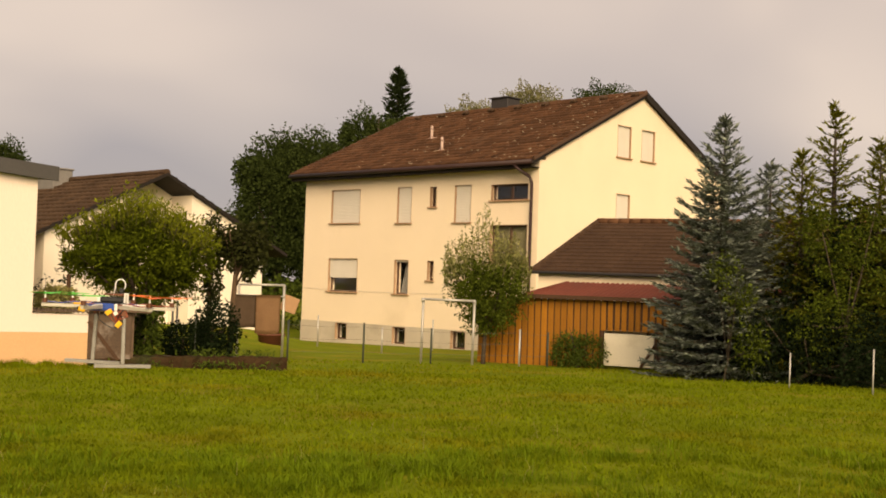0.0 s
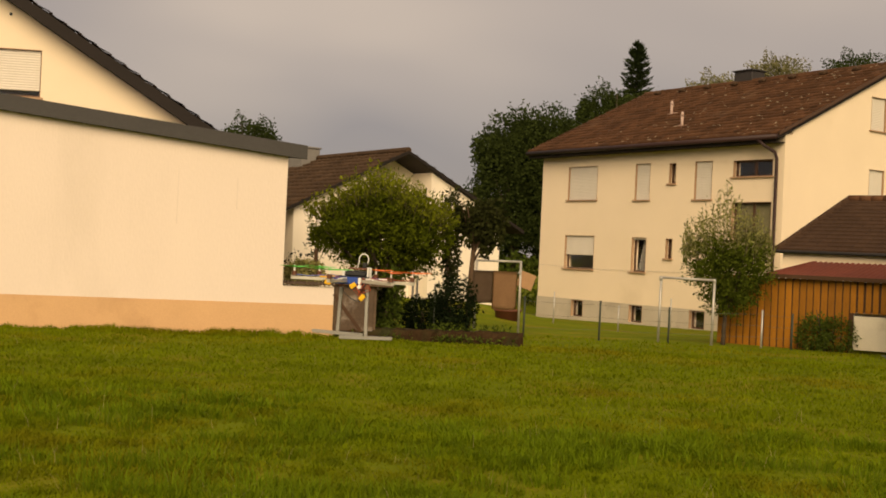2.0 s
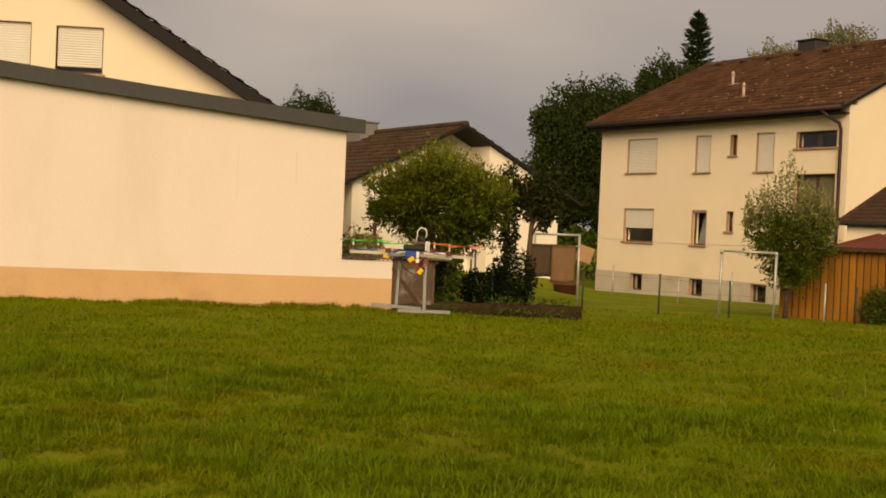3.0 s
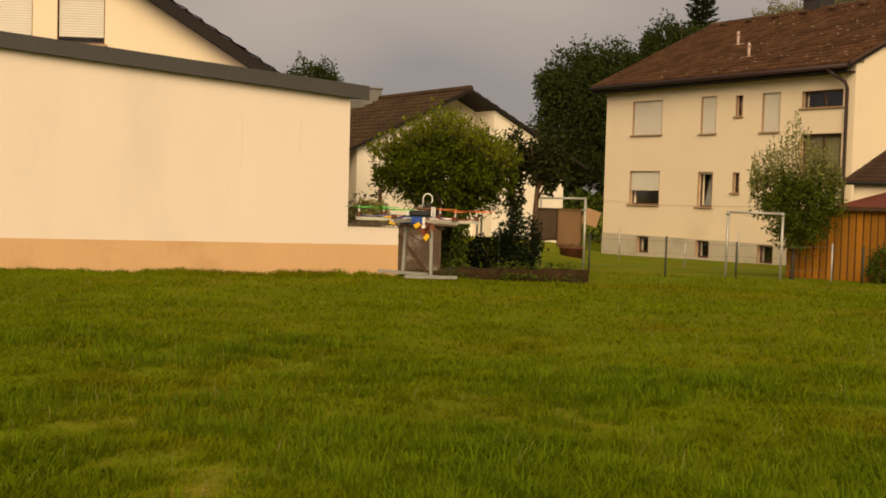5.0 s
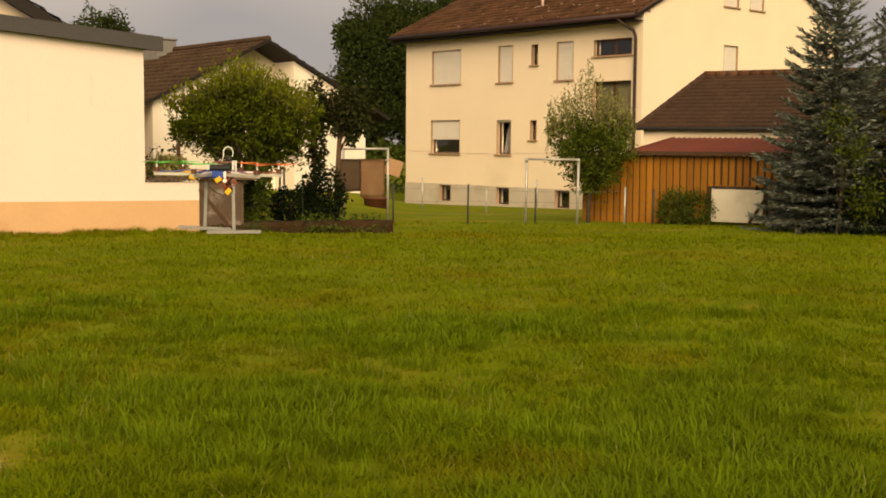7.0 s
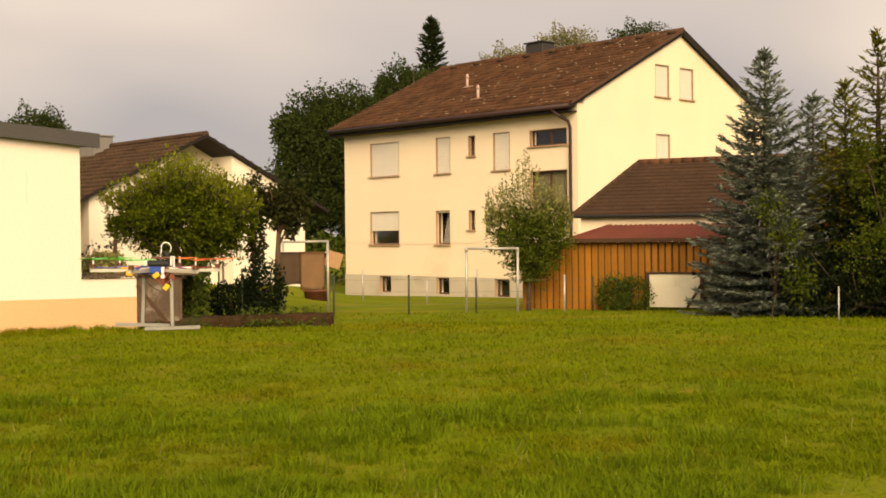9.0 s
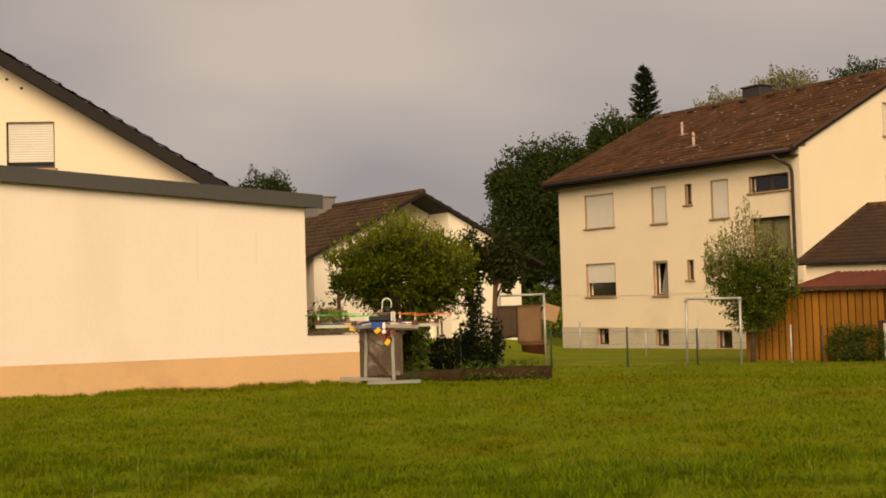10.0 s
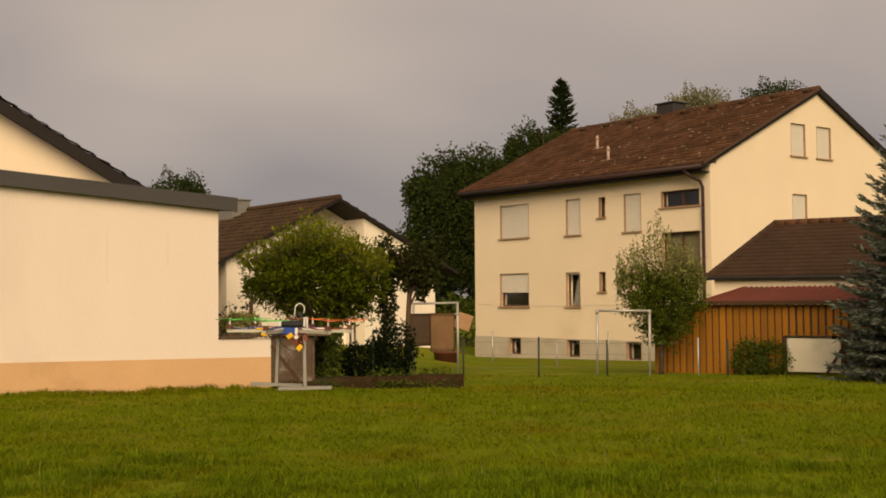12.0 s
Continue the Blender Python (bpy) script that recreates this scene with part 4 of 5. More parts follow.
# ======================= low gabled house further back =======================
def build_bungalow():
    m = pose(-8.66, 35.26, 0.0, 0, 0, 45.6)      # x runs along the gable, y back along the ridge
    t = thing("house", m, "low white house with brown roof and deep gable overhang", "house")
    rz, slope, half, ov, length, wy = 4.70, 0.49, 3.75, 0.35, 12.0, -0.2
    ztop = lambda x: rz - 0.115 - slope * abs(x)
    part("wall", wall(1.0, half, ztop, (), 0.3, bottom=-0.6), M["stucco_white"], t, "white gable wall", m=pose(0, wy, 0))
    part("wall", wall(-1.15, 1.0, ztop, (), 0.3, bottom=-0.6, cuts=(0,)), M["stucco_white"], t, "white recessed gable wall", m=pose(0, 0.9, 0))
    part("wall", wall(-half, -1.15, ztop, (), 0.3, bottom=-0.6), M["stucco_white"], t, "white gable wall", m=pose(0, wy, 0))
    for x in (1.0, -1.45):
        part("wall", wall(x, x + 0.29, ztop, (), 0.598 - wy, bottom=-0.6), M["stucco_white"], t, m=pose(0, 0.301 + wy, 0))
    part("wall", wall(0.0, length - 0.301 - wy, lambda x: ztop(half), (), 0.3, bottom=-0.6), M["stucco_white"], t, m=pose(-half, length, 0, 0, 0, -90))
    part("wall", wall(0.301 + wy, length, lambda x: ztop(half), (), 0.3, bottom=-0.6), M["stucco_white"], t, m=pose(half, 0, 0, 0, 0, 90))
    for sgn in (1, -1):
        out = half + (0.85 if sgn > 0 else 0.45)
        xe, ze = sgn * out, rz - slope * out
        bm = bmesh.new()
        prism(bm, [(0, rz - 0.11), (xe, ze - 0.11), (xe, ze - 0.04), (0, rz - 0.04)], -ov, length + 0.4)
        roof = part("roof", bm, M["fascia"], t, "dark boarded roof with deep overhang")
        tile_slope("roof_tiles", (xe, -ov - 0.03, ze - 0.04), (0, length + ov + 0.4, 0), (-xe, 0, rz - ze), 40, 14, M["tile_dark"], roof, "brown roof tiles")
        bm = bmesh.new()
        prism(bm, [(0, rz - 0.10), (xe, ze - 0.10), (xe, ze + 0.0), (0, rz + 0.0)], -ov - 0.04, -ov - 0.002)
        part("bargeboard", bm, M["fascia"], t)
    bm = bmesh.new()
    for k in range(38):
        tube(bm, [(0, -ov + k * 0.34, rz), (0, -ov + k * 0.34 + 0.34, rz + 0.012)], 0.11, 8, 0.10)
    part("ridge_tiles", bm, M["tile_dark"], t)
    ch = part("chimney", boxed(-0.65, 0.05, 5.55, 6.85, 3.6, 5.02, bevel=0.02), M["chimney_grey"], t, "grey concrete chimney block")
    part("chimney_cap", boxed(-0.69, 0.09, 5.51, 6.89, 5.02, 5.08, bevel=0.015), M["chimney_grey"], ch)


build_bungalow()


# ======================= annexe, canopy and board fence =======================
ANNEX = pose(2.55, 28.40, 0.0, 0, 0, -25)


def build_annex():
    t = thing("outbuilding", pose(2.34, 30.91, 0.0, 0, 0, -25), "low outbuilding with dark brown tiled roof", "outbuilding")
    part("wall", wall(0.12, 9.0, lambda x: 2.015, (), 0.3, bottom=-0.8), M["stucco"], t, "cream front wall", m=pose(0, 0.10, 0))
    rx, ry, rz = 0.92, 2.6, 3.50
    part("wall", wall(0.0, 4.99, lambda x: 1.98, (), 0.3, bottom=-0.8), M["stucco"], t, m=pose(0.12, 5.395, 0, 0, 0, -90))
    part("wall", wall(0.25, 9.0, lambda x: 2.0, (), 0.3, bottom=-0.8), M["stucco"], t, m=pose(0, 5.4, 0))
    bm = bmesh.new()
    lo = [(0, 0, 2.02), (9.2, 0, 2.02), (9.2, 5.8, 2.02), (0, 5.8, 2.02)]
    v = [bm.verts.new(p) for p in lo]
    w = [bm.verts.new((p[0], p[1], 2.08)) for p in lo]
    a, b = bm.verts.new((rx, ry, rz)), bm.verts.new((8.3, ry, rz))
    bm.faces.new(v[::-1])
    for i in range(4):
        bm.faces.new((v[i], v[(i + 1) % 4], w[(i + 1) % 4], w[i]))
    bm.faces.new((w[0], w[1], b, a))
    bm.faces.new((w[1], w[2], b))
    bm.faces.new((w[2], w[3], a, b))
    bm.faces.new((w[3], w[0], a))
    roof = part("roof", bm, M["fascia"], t, "dark hipped roof boarding")
    # courses of tiles on the front slope
    bm = bmesh.new()
    n = 14
    for k in range(n):
        s0, s1 = k / n, (k + 1.15) / n
        s1 = min(s1, 1)
        xa, xb = rx * s0 - 0.04, rx * s1
        cols = 30
        for c in range(cols):
            x0 = xa + (9.2 - 0.9 * s0 - xa) * c / cols
            x1 = xa + (9.2 - 0.9 * s0 - xa) * (c + 0.97) / cols
            x2 = x1 + (xb - xa) * (1 if c == 0 else 0.0)
            x3 = x0 + (xb - xa) * (1 if c == 0 else 0.0)
            y0, y1 = ry * s0 - 0.03, ry * s1
            z0, z1 = 2.06 + (rz - 2.06) * s0, 2.06 + (rz - 2.06) * s1
            q = [bm.verts.new(p) for p in ((x0, y0, z0 + 0.012), (x1, y0, z0 + 0.012), (x1, y0, z0 + 0.06), (x0, y0, z0 + 0.06), (max(x2, x3 + 0.05), y1, z1 + 0.022), (x3, y1, z1 + 0.022))]
            bm.faces.new((q[0], q[1], q[2], q[3]))
            bm.faces.new((q[3], q[2], q[4], q[5]))
    tagged(part("roof_tiles", bm, M["tile_annex"], roof, "dark brown roof tiles in courses"), kind="stuff")
    bm = bmesh.new()
    for k in range(24):
        x = rx + k * 0.31
        tube(bm, [(x, ry, rz + 0.03), (x + 0.32, ry, rz + 0.045)], 0.11, 8, 0.095)
    part("ridge_tiles", bm, M["tile"], t, "pale-edged ridge tiles", smooth=True)
    bm = bmesh.new()
    for k in range(9):
        f0, f1 = k / 9, (k + 1.08) / 9
        tube(bm, [(rx * f0, ry * f0, 2.08 + (rz - 2.06) * f0), (rx * f1, ry * f1, 2.09 + (rz - 2.06) * f1)], 0.10, 8, 0.085)
    part("hip_tiles", bm, M["tile_annex"], t, smooth=True)
    part("gutter", tubed([(-0.05, -0.05, 2.03), (9.2, -0.05, 2.02)], 0.042, 8), M["metal_grey"], t, smooth=True)


build_annex()


def build_canopy():
    t = thing("canopy", pose(2.06, 28.63, 0.0, 0, 0, -25), "red corrugated lean-to canopy over the board fence", "canopy roof")
    bm = corrugated(bmesh.new(), -0.1, 6.0, -0.25, 1.7, 1.44, 1.79, 0.13, 0.018)
    # slanted end of the sheet
    for v in bm.verts:
        if v.co.x < 0.55 and v.co.y > 1:
            v.co.x = max(v.co.x, 0.40 + v.co.x * 0.1)
    part("sheet", bm, M["redsheet"], t, "dull red corrugated sheet")
    part("front_batten", boxed(-0.08, 6.0, -0.285, -0.254, 1.375, 1.464), M["rail"], t)
    for x in (0.05, 3.0, 5.9):
        part("post", boxed(x - 0.045, x + 0.045, 0.10, 0.19, -0.7, 1.41), M["rail"], t)
    for x in (0.6, 2.0, 3.4, 4.8):
        part("rafter", boxed(x - 0.03, x + 0.03, -0.14, 1.9, -0.05, 0.03, m=pose(0, 0, 1.42, 9.5, 0, 0)), M["rail"], t)


build_canopy()


def build_fence():
    t = thing("board_fence", pose(2.06, 28.55, 0.0, 0, 0, -25), "orange-brown stained vertical board fence", "fence")
    for z in (0.0, 1.18):
        part("rail", boxed(-1.25, 3.9, 0.03, 0.075, z, z + 0.09), M["rail"], t)
    rng = random.Random(5)
    n = 31
    for k in range(n):
        x = -1.22 + k * 0.166
        # beyond the gate post the boards end above the pale panel
        low = 0.66 if x > 1.92 else -0.38
        high = 1.395
        bm = boxed(-0.058 if x > 1.92 else -0.068, 0.058 if x > 1.92 else 0.068, -0.022, 0.0, low, high + rng.uniform(-0.012, 0.012), bevel=0.004)
        part("board", bm, M["board"], t, m=pose(x, rng.uniform(-0.003, 0.003), 0, 0, rng.uniform(-0.4, 0.4), 0))
        # added dark strips stand in for the dark space behind the gaps
        if k < n - 1:
            part("back_board", boxed(-0.05, 0.05, 0.0, 0.018, low + 0.02, high - 0.03), M["rail"], t, m=pose(x + 0.083, 0.006, 0))
    p = thing("pale_panel", pose(2.06, 28.55, 0.0, 0, 0, -25), "off-white flat panel leaning below the fence boards", "panel")
    part("sheet", boxed(1.96, 3.16, -0.03, 0.0, -0.16, 0.60, bevel=0.006), M["panel"], p)
    part("post", boxed(1.88, 1.95, -0.05, 0.02, -0.4, 0.66), M["rail"], p)
    part("post", boxed(3.18, 3.26, -0.05, 0.02, -0.4, 0.9), M["rail"], p)
    part("brace", boxed(-0.03, 0.03, -0.09, -0.04, -0.3, 0.32, m=pose(3.03, 0, 0.1, 0, 32, 0)), M["rail"], p)


build_fence()


# ======================= garden edge: low wall, frames, fence posts =======================
def build_low_wall():
    t = thing("garden_wall", pose(-6.0, 20.02, 0.0, 0, 0, 20.0), "low mossy concrete retaining wall along the garden", "wall")
    rng = random.Random(8)
    bm = bmesh.new()
    n, L = 40, 3.42
    rows = []
    for i in range(n + 1):
        x = L * i / n
        j = lambda s: rng.uniform(-s, s)
        rows.append([bm.verts.new((x, -0.02 + j(0.012), -0.3)), bm.verts.new((x, 0.0 + j(0.015), 0.10)), bm.verts.new((x, 0.03 + j(0.02), 0.19 + j(0.025))), bm.verts.new((x, 0.24, 0.20 + j(0.02))), bm.verts.new((x, 0.25, -0.3))])
    for a, b in zip(rows, rows[1:]):
        for k in range(4):
            bm.faces.new((a[k], b[k], b[k + 1], a[k + 1]))
    bm.faces.new(rows[0])
    bm.faces.new(rows[-1][::-1])
    part("wall", bm, M["lowwall"], t, smooth=False)
    bm = bmesh.new()
    g = 20
    grid = [[bm.verts.new((0.1 + 3.2 * i / g, 0.25 + 3.0 * j / 10, 0.17 - 0.02 * j + rng.uniform(-0.03, 0.04))) for j in range(11)] for i in range(g + 1)]
    for i in range(g):
        for j in range(10):
            bm.faces.new((grid[i][j], grid[i + 1][j], grid[i + 1][j + 1], grid[i][j + 1]))
    part("soil", bm, M["soil"], t, "dark planting soil", smooth=True)


build_low_wall()


def wall_weeds():
    """Weeds and trailing leaves along the top and the foot of the low wall."""
    rng = np.random.default_rng(71)
    n = 1500
    u = rng.uniform(0.0, 3.4, n)
    q = np.sin(u * 7.0) + np.sin(u * 3.1 + 1.0)
    keep = rng.random(n) < np.clip(0.45 + 0.35 * q, 0.08, 1)
    u = u[keep]
    top = rng.random(len(u)) < 0.6
    v = np.where(top, rng.uniform(0.12, 0.5, len(u)), rng.uniform(-0.12, -0.02, len(u)))
    z = np.where(top, 0.18 + 0.14 * rng.random(len(u)) ** 2, 0.10 * rng.random(len(u)))
    a = radians(20.0)
    P = np.stack([-6.0 + u * math.cos(a) - v * math.sin(a), 20.02 + u * math.sin(a) + v * math.cos(a), z], 1)
    vv, f = leaves(P, 0.085, rng, -0.2, 0.4)
    tagged(raw("wall_weeds", vv, f, M["leaf_hedge"]), "green weeds along the low garden wall", "weeds", kind="stuff")


wall_weeds()


def frame_goal():
    t = thing("goal_frame", pose(0, 0, 0), "grey galvanised tube frame standing on the lawn", "goal frame")
    part("post", tubed([(-0.48, 27.0, -0.35), (-0.46, 27.0, 1.28)], 0.03, 10), M["galv"], t, smooth=True)
    part("post", tubed([(0.70, 26.95, -0.35), (0.72, 26.95, 1.27)], 0.03, 10), M["galv"], t, smooth=True)
    part("crossbar", tubed([(-0.49, 27.0, 1.27), (0.74, 26.95, 1.26)], 0.028, 10), M["galv"], t, smooth=True)
    for x, y in ((-0.47, 26.99), (0.71, 26.95)):
        part("elbow", tubed([(x, y, 1.2), (x, y, 1.29)], 0.036, 10), M["galv"], t, smooth=True)


frame_goal()


def fence_posts():
    t = thing("wire_fence", pose(0, 0, 0), "sagging wire fence on thin dark metal posts", "fence")
    spots = [(-4.62, 21.91, 0.93, 0), (-3.33, 25.28, 0.74, 0), (-1.74, 25.94, 0.71, 0), (-0.25, 26.6, 0.62, 0), (1.78, 26.94, 0.65, 1), (2.45, 27.2, 0.60, 0),
             (6.12, 20.6, 0.62, 1), (7.18, 19.5, 0.78, 1)]
    for x, y, z, pale in spots:
        g = float(ground_z(np.array(x), np.array(y)))
        part("post", tubed([(x, y, g - 0.2), (x + 0.005, y, z)], 0.013 if y < 24 else 0.022, 8), M["galv" if pale else "post_dark"], t, "pale metal post" if pale else "", smooth=True)
    for k in range(3):
        f = 0.25 + 0.32 * k
        for a, b in ((1, 2), (2, 3), (3, 4), (4, 5)):
            p, q = spots[a], spots[b]
            pa = Vector((p[0], p[1], -0.15 + (p[2] + 0.15) * f))
            qa = Vector((q[0], q[1], -0.15 + (q[2] + 0.15) * f))
            part("strand", tubed([pa, (pa + qa) / 2 - Vector((0, 0, 0.02)), qa], 0.0035, 4), M["wire"], t)
    s = thing("garden_stakes", pose(0, 0, 0), "thin pale stakes in the lawn before the house", "stakes")
    for x, y, z in ((-3.85, 36.2, 0.55), (-1.72, 33.5, 0.33), (-0.32, 39.0, 0.45), (-5.54, 24.0, 1.2), (-5.46, 24.05, 1.1)):
        g = float(ground_z(np.array(x), np.array(y)))
        part("stake", tubed([(x, y, g - 0.1), (x, y, z)], 0.024, 7), M["galv"], s, smooth=True)


fence_posts()


def carpet_rack():
    t = thing("carpet_rack", pose(0, 0, 0), "galvanised rack for hanging carpets", "rack")
    zg = -0.35
    for x in (-4.85, -3.78):
        part("post", tubed([(x, 27.72, zg), (x, 27.72, 1.47)], 0.03, 9), M["galv"], t, smooth=True)
    part("crossbar", tubed([(-4.86, 27.72, 1.46), (-3.76, 27.72, 1.47)], 0.027, 9), M["galv"], t, smooth=True)
    part("lower_bar", tubed([(-4.95, 27.66, 1.21), (-3.76, 27.70, 1.20)], 0.02, 9), M["galv"], t, smooth=True)

    def hung(name, x0, x1, z0, z1, y, mat, label, seed):
        h = thing(name, pose(0, 0, 0), label, "carpet")
        rng = random.Random(seed)
        bm = bmesh.new()
        n, k = 12, 8
        g = [[bm.verts.new((x0 + (x1 - x0) * i / n, y + 0.012 * math.sin(i * 0.9 + seed) * (1 - j / k) + rng.uniform(-0.004, 0.004), z0 + (z1 - z0) * j / k + 0.01 * math.sin(i * 0.6 + seed) * (1 - j / k))) for j in range(k + 1)] for i in range(n + 1)]
        for i in range(n):
            for j in range(k):
                bm.faces.new((g[i][j], g[i + 1][j], g[i + 1][j + 1], g[i][j + 1]))
        bmesh.ops.solidify(bm, geom=bm.faces[:], thickness=0.02)
        part("cloth", bm, mat, h, smooth=True)

    hung("hanging_carpet", -4.43, -3.84, 0.31, 1.23, 27.62, M["cardboard"], "tan brown carpet piece hanging over the rack", 1)
    hung("hanging_carpet", -4.92, -4.42, 0.45, 1.22, 27.60, M["cardboard_dark"], "dark brown carpet piece hanging over the rack", 2)
    b = thing("cardboard_sheet", pose(-3.62, 27.75, 1.02, 0, 18, 0), "pale brown board tilted against the rack", "board")
    part("sheet", boxed(-0.22, 0.17, -0.012, 0.012, -0.19, 0.19, bevel=0.003), M["cardboard"], b)
    tb = thing("tub", pose(-4.82, 33.0, -0.40), "reddish brown plastic tub on the lawn behind the rack", "tub")
    bm = bmesh.new()
    rings = []
    for r, z in ((0.0, 0.0), (0.31, 0.0), (0.37, 0.42), (0.40, 0.43), (0.40, 0.48), (0.35, 0.48), (0.30, 0.1), (0.0, 0.08)):
        rings.append([bm.verts.new((r * math.cos(2 * math.pi * k / 24), r * math.sin(2 * math.pi * k / 24), z)) for k in range(24)])
    for a, c in zip(rings, rings[1:]):
        for k in range(24):
            bm.faces.new((a[k], a[(k + 1) % 24], c[(k + 1) % 24], c[k]))
    bmesh.ops.remove_doubles(bm, verts=bm.verts[:], dist=1e-5)
    part("shell", bm, M["tub"], tb, smooth=True)


carpet_rack()

# ======================= garden plants =======================
bush = broadleaf("round_bush", "broad round green bush tree in the garden bed", (-5.72, 22.0, 0.1), 1.15, 0.085,
          lumpy([(0.0, 0, 1.92, 1.15, 1.05, 0.70), (-0.80, 0, 1.78, 0.60, 0.7, 0.50), (0.80, 0.1, 1.80, 0.58, 0.7, 0.54), (-0.05, 0, 2.25, 0.80, 0.8, 0.42)], 9, 0.30, 5)
          + [(-0.05, 0.25, 1.25, 0.62, 0.5, 0.40), (0.55, 0.2, 1.38, 0.50, 0.5, 0.38), (-0.5, 0.1, 1.45, 0.4, 0.5, 0.3)],
          46000, 0.085, "leaf_bush", 21, category="bush", limbs=14, inner=0.35, ragged=0.5, gaps=0.35, ratio=0.36, droop=-0.6)
for dx, dy, lean in ((-0.16, 0.05, -0.25), (0.2, 0.1, 0.3), (0.05, -0.08, 0.1)):
    part("stem", tubed([(dx, dy, -0.1), (dx + lean * 0.3, dy, 0.7), (dx + lean, dy, 1.5)], 0.05, 7, 0.025), M["bark"], bush, smooth=True)
broadleaf("vine_shrub", "leafy dark vine with a hanging crown on a twisted brown stem", (-4.15, 22.9, 0.1), 1.75, 0.065,
          [(0.20, 0, 2.20, 0.46, 0.42, 0.38), (0.02, 0, 2.05, 0.30, 0.3, 0.36), (0.46, 0, 1.98, 0.20, 0.24, 0.30), (0.32, 0.0, 1.7, 0.12, 0.2, 0.24)],
          4600, 0.080, "leaf_ivy", 22, category="vine", bark="bark_ivy", limbs=8, inner=0.25, ragged=0.4, gaps=0.35, ratio=0.7)
broadleaf("vine_shrub", "slender climbing vine with thin reddish leaves", (-4.56, 22.75, 0.1), 1.9, 0.05,
          [(0.02, 0, 2.25, 0.19, 0.25, 0.50), (0.05, 0, 1.45, 0.17, 0.22, 0.55)],
          2600, 0.075, "leaf_ivy", 23, category="vine", bark="bark_ivy", limbs=4, inner=0.3, ragged=0.4, gaps=0.5, ratio=0.6)
# both bed shrubs carry their shade in a near-black leaf colour
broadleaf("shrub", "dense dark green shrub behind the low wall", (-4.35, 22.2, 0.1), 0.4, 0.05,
          [(0.05, 0, 0.48, 0.46, 0.45, 0.55), (-0.1, 0, 0.33, 0.30, 0.4, 0.40)], 4200, 0.075, "leaf_shade", 24, category="shrub", limbs=4, inner=0.5, gaps=0.1)
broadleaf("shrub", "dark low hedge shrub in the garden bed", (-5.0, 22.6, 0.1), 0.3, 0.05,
          [(0, 0, 0.26, 0.48, 0.4, 0.32)], 2600, 0.075, "leaf_shade", 25, category="shrub", limbs=3, inner=0.5, gaps=0.1)
broadleaf("shrub", "leafy green sapling growth at the bush foot", (-5.42, 21.3, 0.12), 0.4, 0.04,
          [(0.0, 0, 0.35, 0.30, 0.3, 0.45), (0.1, 0, 0.85, 0.22, 0.2, 0.35)], 1500, 0.10, "leaf_hedge", 26, category="shrub", limbs=4, inner=0.2, gaps=0.3)
broadleaf("shrub", "pale rockery shrub behind the yard wall", (-6.95, 21.0, 0.5), 0.3, 0.03,
          [(0.12, -0.35, 0.60, 0.36, 0.2, 0.24)], 3200, 0.07, "leaf_pale", 27, category="shrub", limbs=3, inner=0.3)
broadleaf("shrub", "thin dark shrub behind the yard wall", (-7.2, 21.2, 0.5), 0.5, 0.02,
          [(0.1, 0, 0.80, 0.45, 0.3, 0.22), (-0.15, 0, 0.55, 0.3, 0.3, 0.3)], 260, 0.08, "leaf_shade", 28, category="shrub", limbs=8, inner=0.2, gaps=0.6)
stake = thing("trellis_post", pose(-6.72, 20.95, 0.3), "short dark wooden trellis post", "post")
part("post", boxed(-0.03, 0.03, -0.03, 0.03, 0, 1.27, bevel=0.004), M["rail"], stake)

# pear tree before the stair windows, with pale shoots on top
PEAR = (0.98, 27.75, -0.25)
pear = broadleaf("pear_tree", "bushy pear tree with pale upright shoots on the lawn", PEAR, 0.8, 0.06,
          [(0.05, 0, 1.66, 0.88, 0.75, 0.72), (-0.2, 0, 2.0, 0.68, 0.65, 0.50), (0.50, 0, 1.95, 0.46, 0.55, 0.60), (0.1, 0, 1.12, 0.58, 0.55, 0.42)],
          19000, 0.070, "leaf_pear", 31, limbs=12, inner=0.2, ragged=0.5, gaps=0.8, ratio=0.5, droop=0.0)


def add_shoots(t, count, xr, yr, z0, reach, mat, size, seed, spread=0.1, per=26, flank=0.25):
    """Upright leafy shoots that rise from a crown."""
    rng = np.random.default_rng(seed)
    P, D = [], []
    bm = bmesh.new()
    half = (xr[1] - xr[0]) / 2
    for k in range(count):
        x, y = rng.uniform(*xr), rng.uniform(*yr)
        f = 1 - 0.55 * abs(x - (xr[0] + xr[1]) / 2) / half
        zz = z0 * (1 - flank * (1 - f)) + rng.uniform(0, 0.3)
        h = rng.uniform(0.45, 1.0) * reach * f
        tip = (x * (1 + spread) + rng.uniform(-0.06, 0.06), y, zz + h)
        tube(bm, [(x * 0.98, y, zz - 0.1), (x, y, zz), tip], 0.004, 4, 0.002)
        for q in np.linspace(0, 1, per):
            P.append(np.array((x, y, zz)) * (1 - q) + np.array(tip) * q + rng.normal(0, 0.02, 3))
            D.append(np.append(rng.normal(0, 0.6, 2), 0.8))
    tagged(part("shoot_wood", bm, M["bark"], t), kind="stuff")
    v, f = leaves(np.array(P), size, rng, -0.3, 0.4, np.array(D))
    tagged(raw("shoot_leaves", v, f, M[mat], t), kind="stuff")


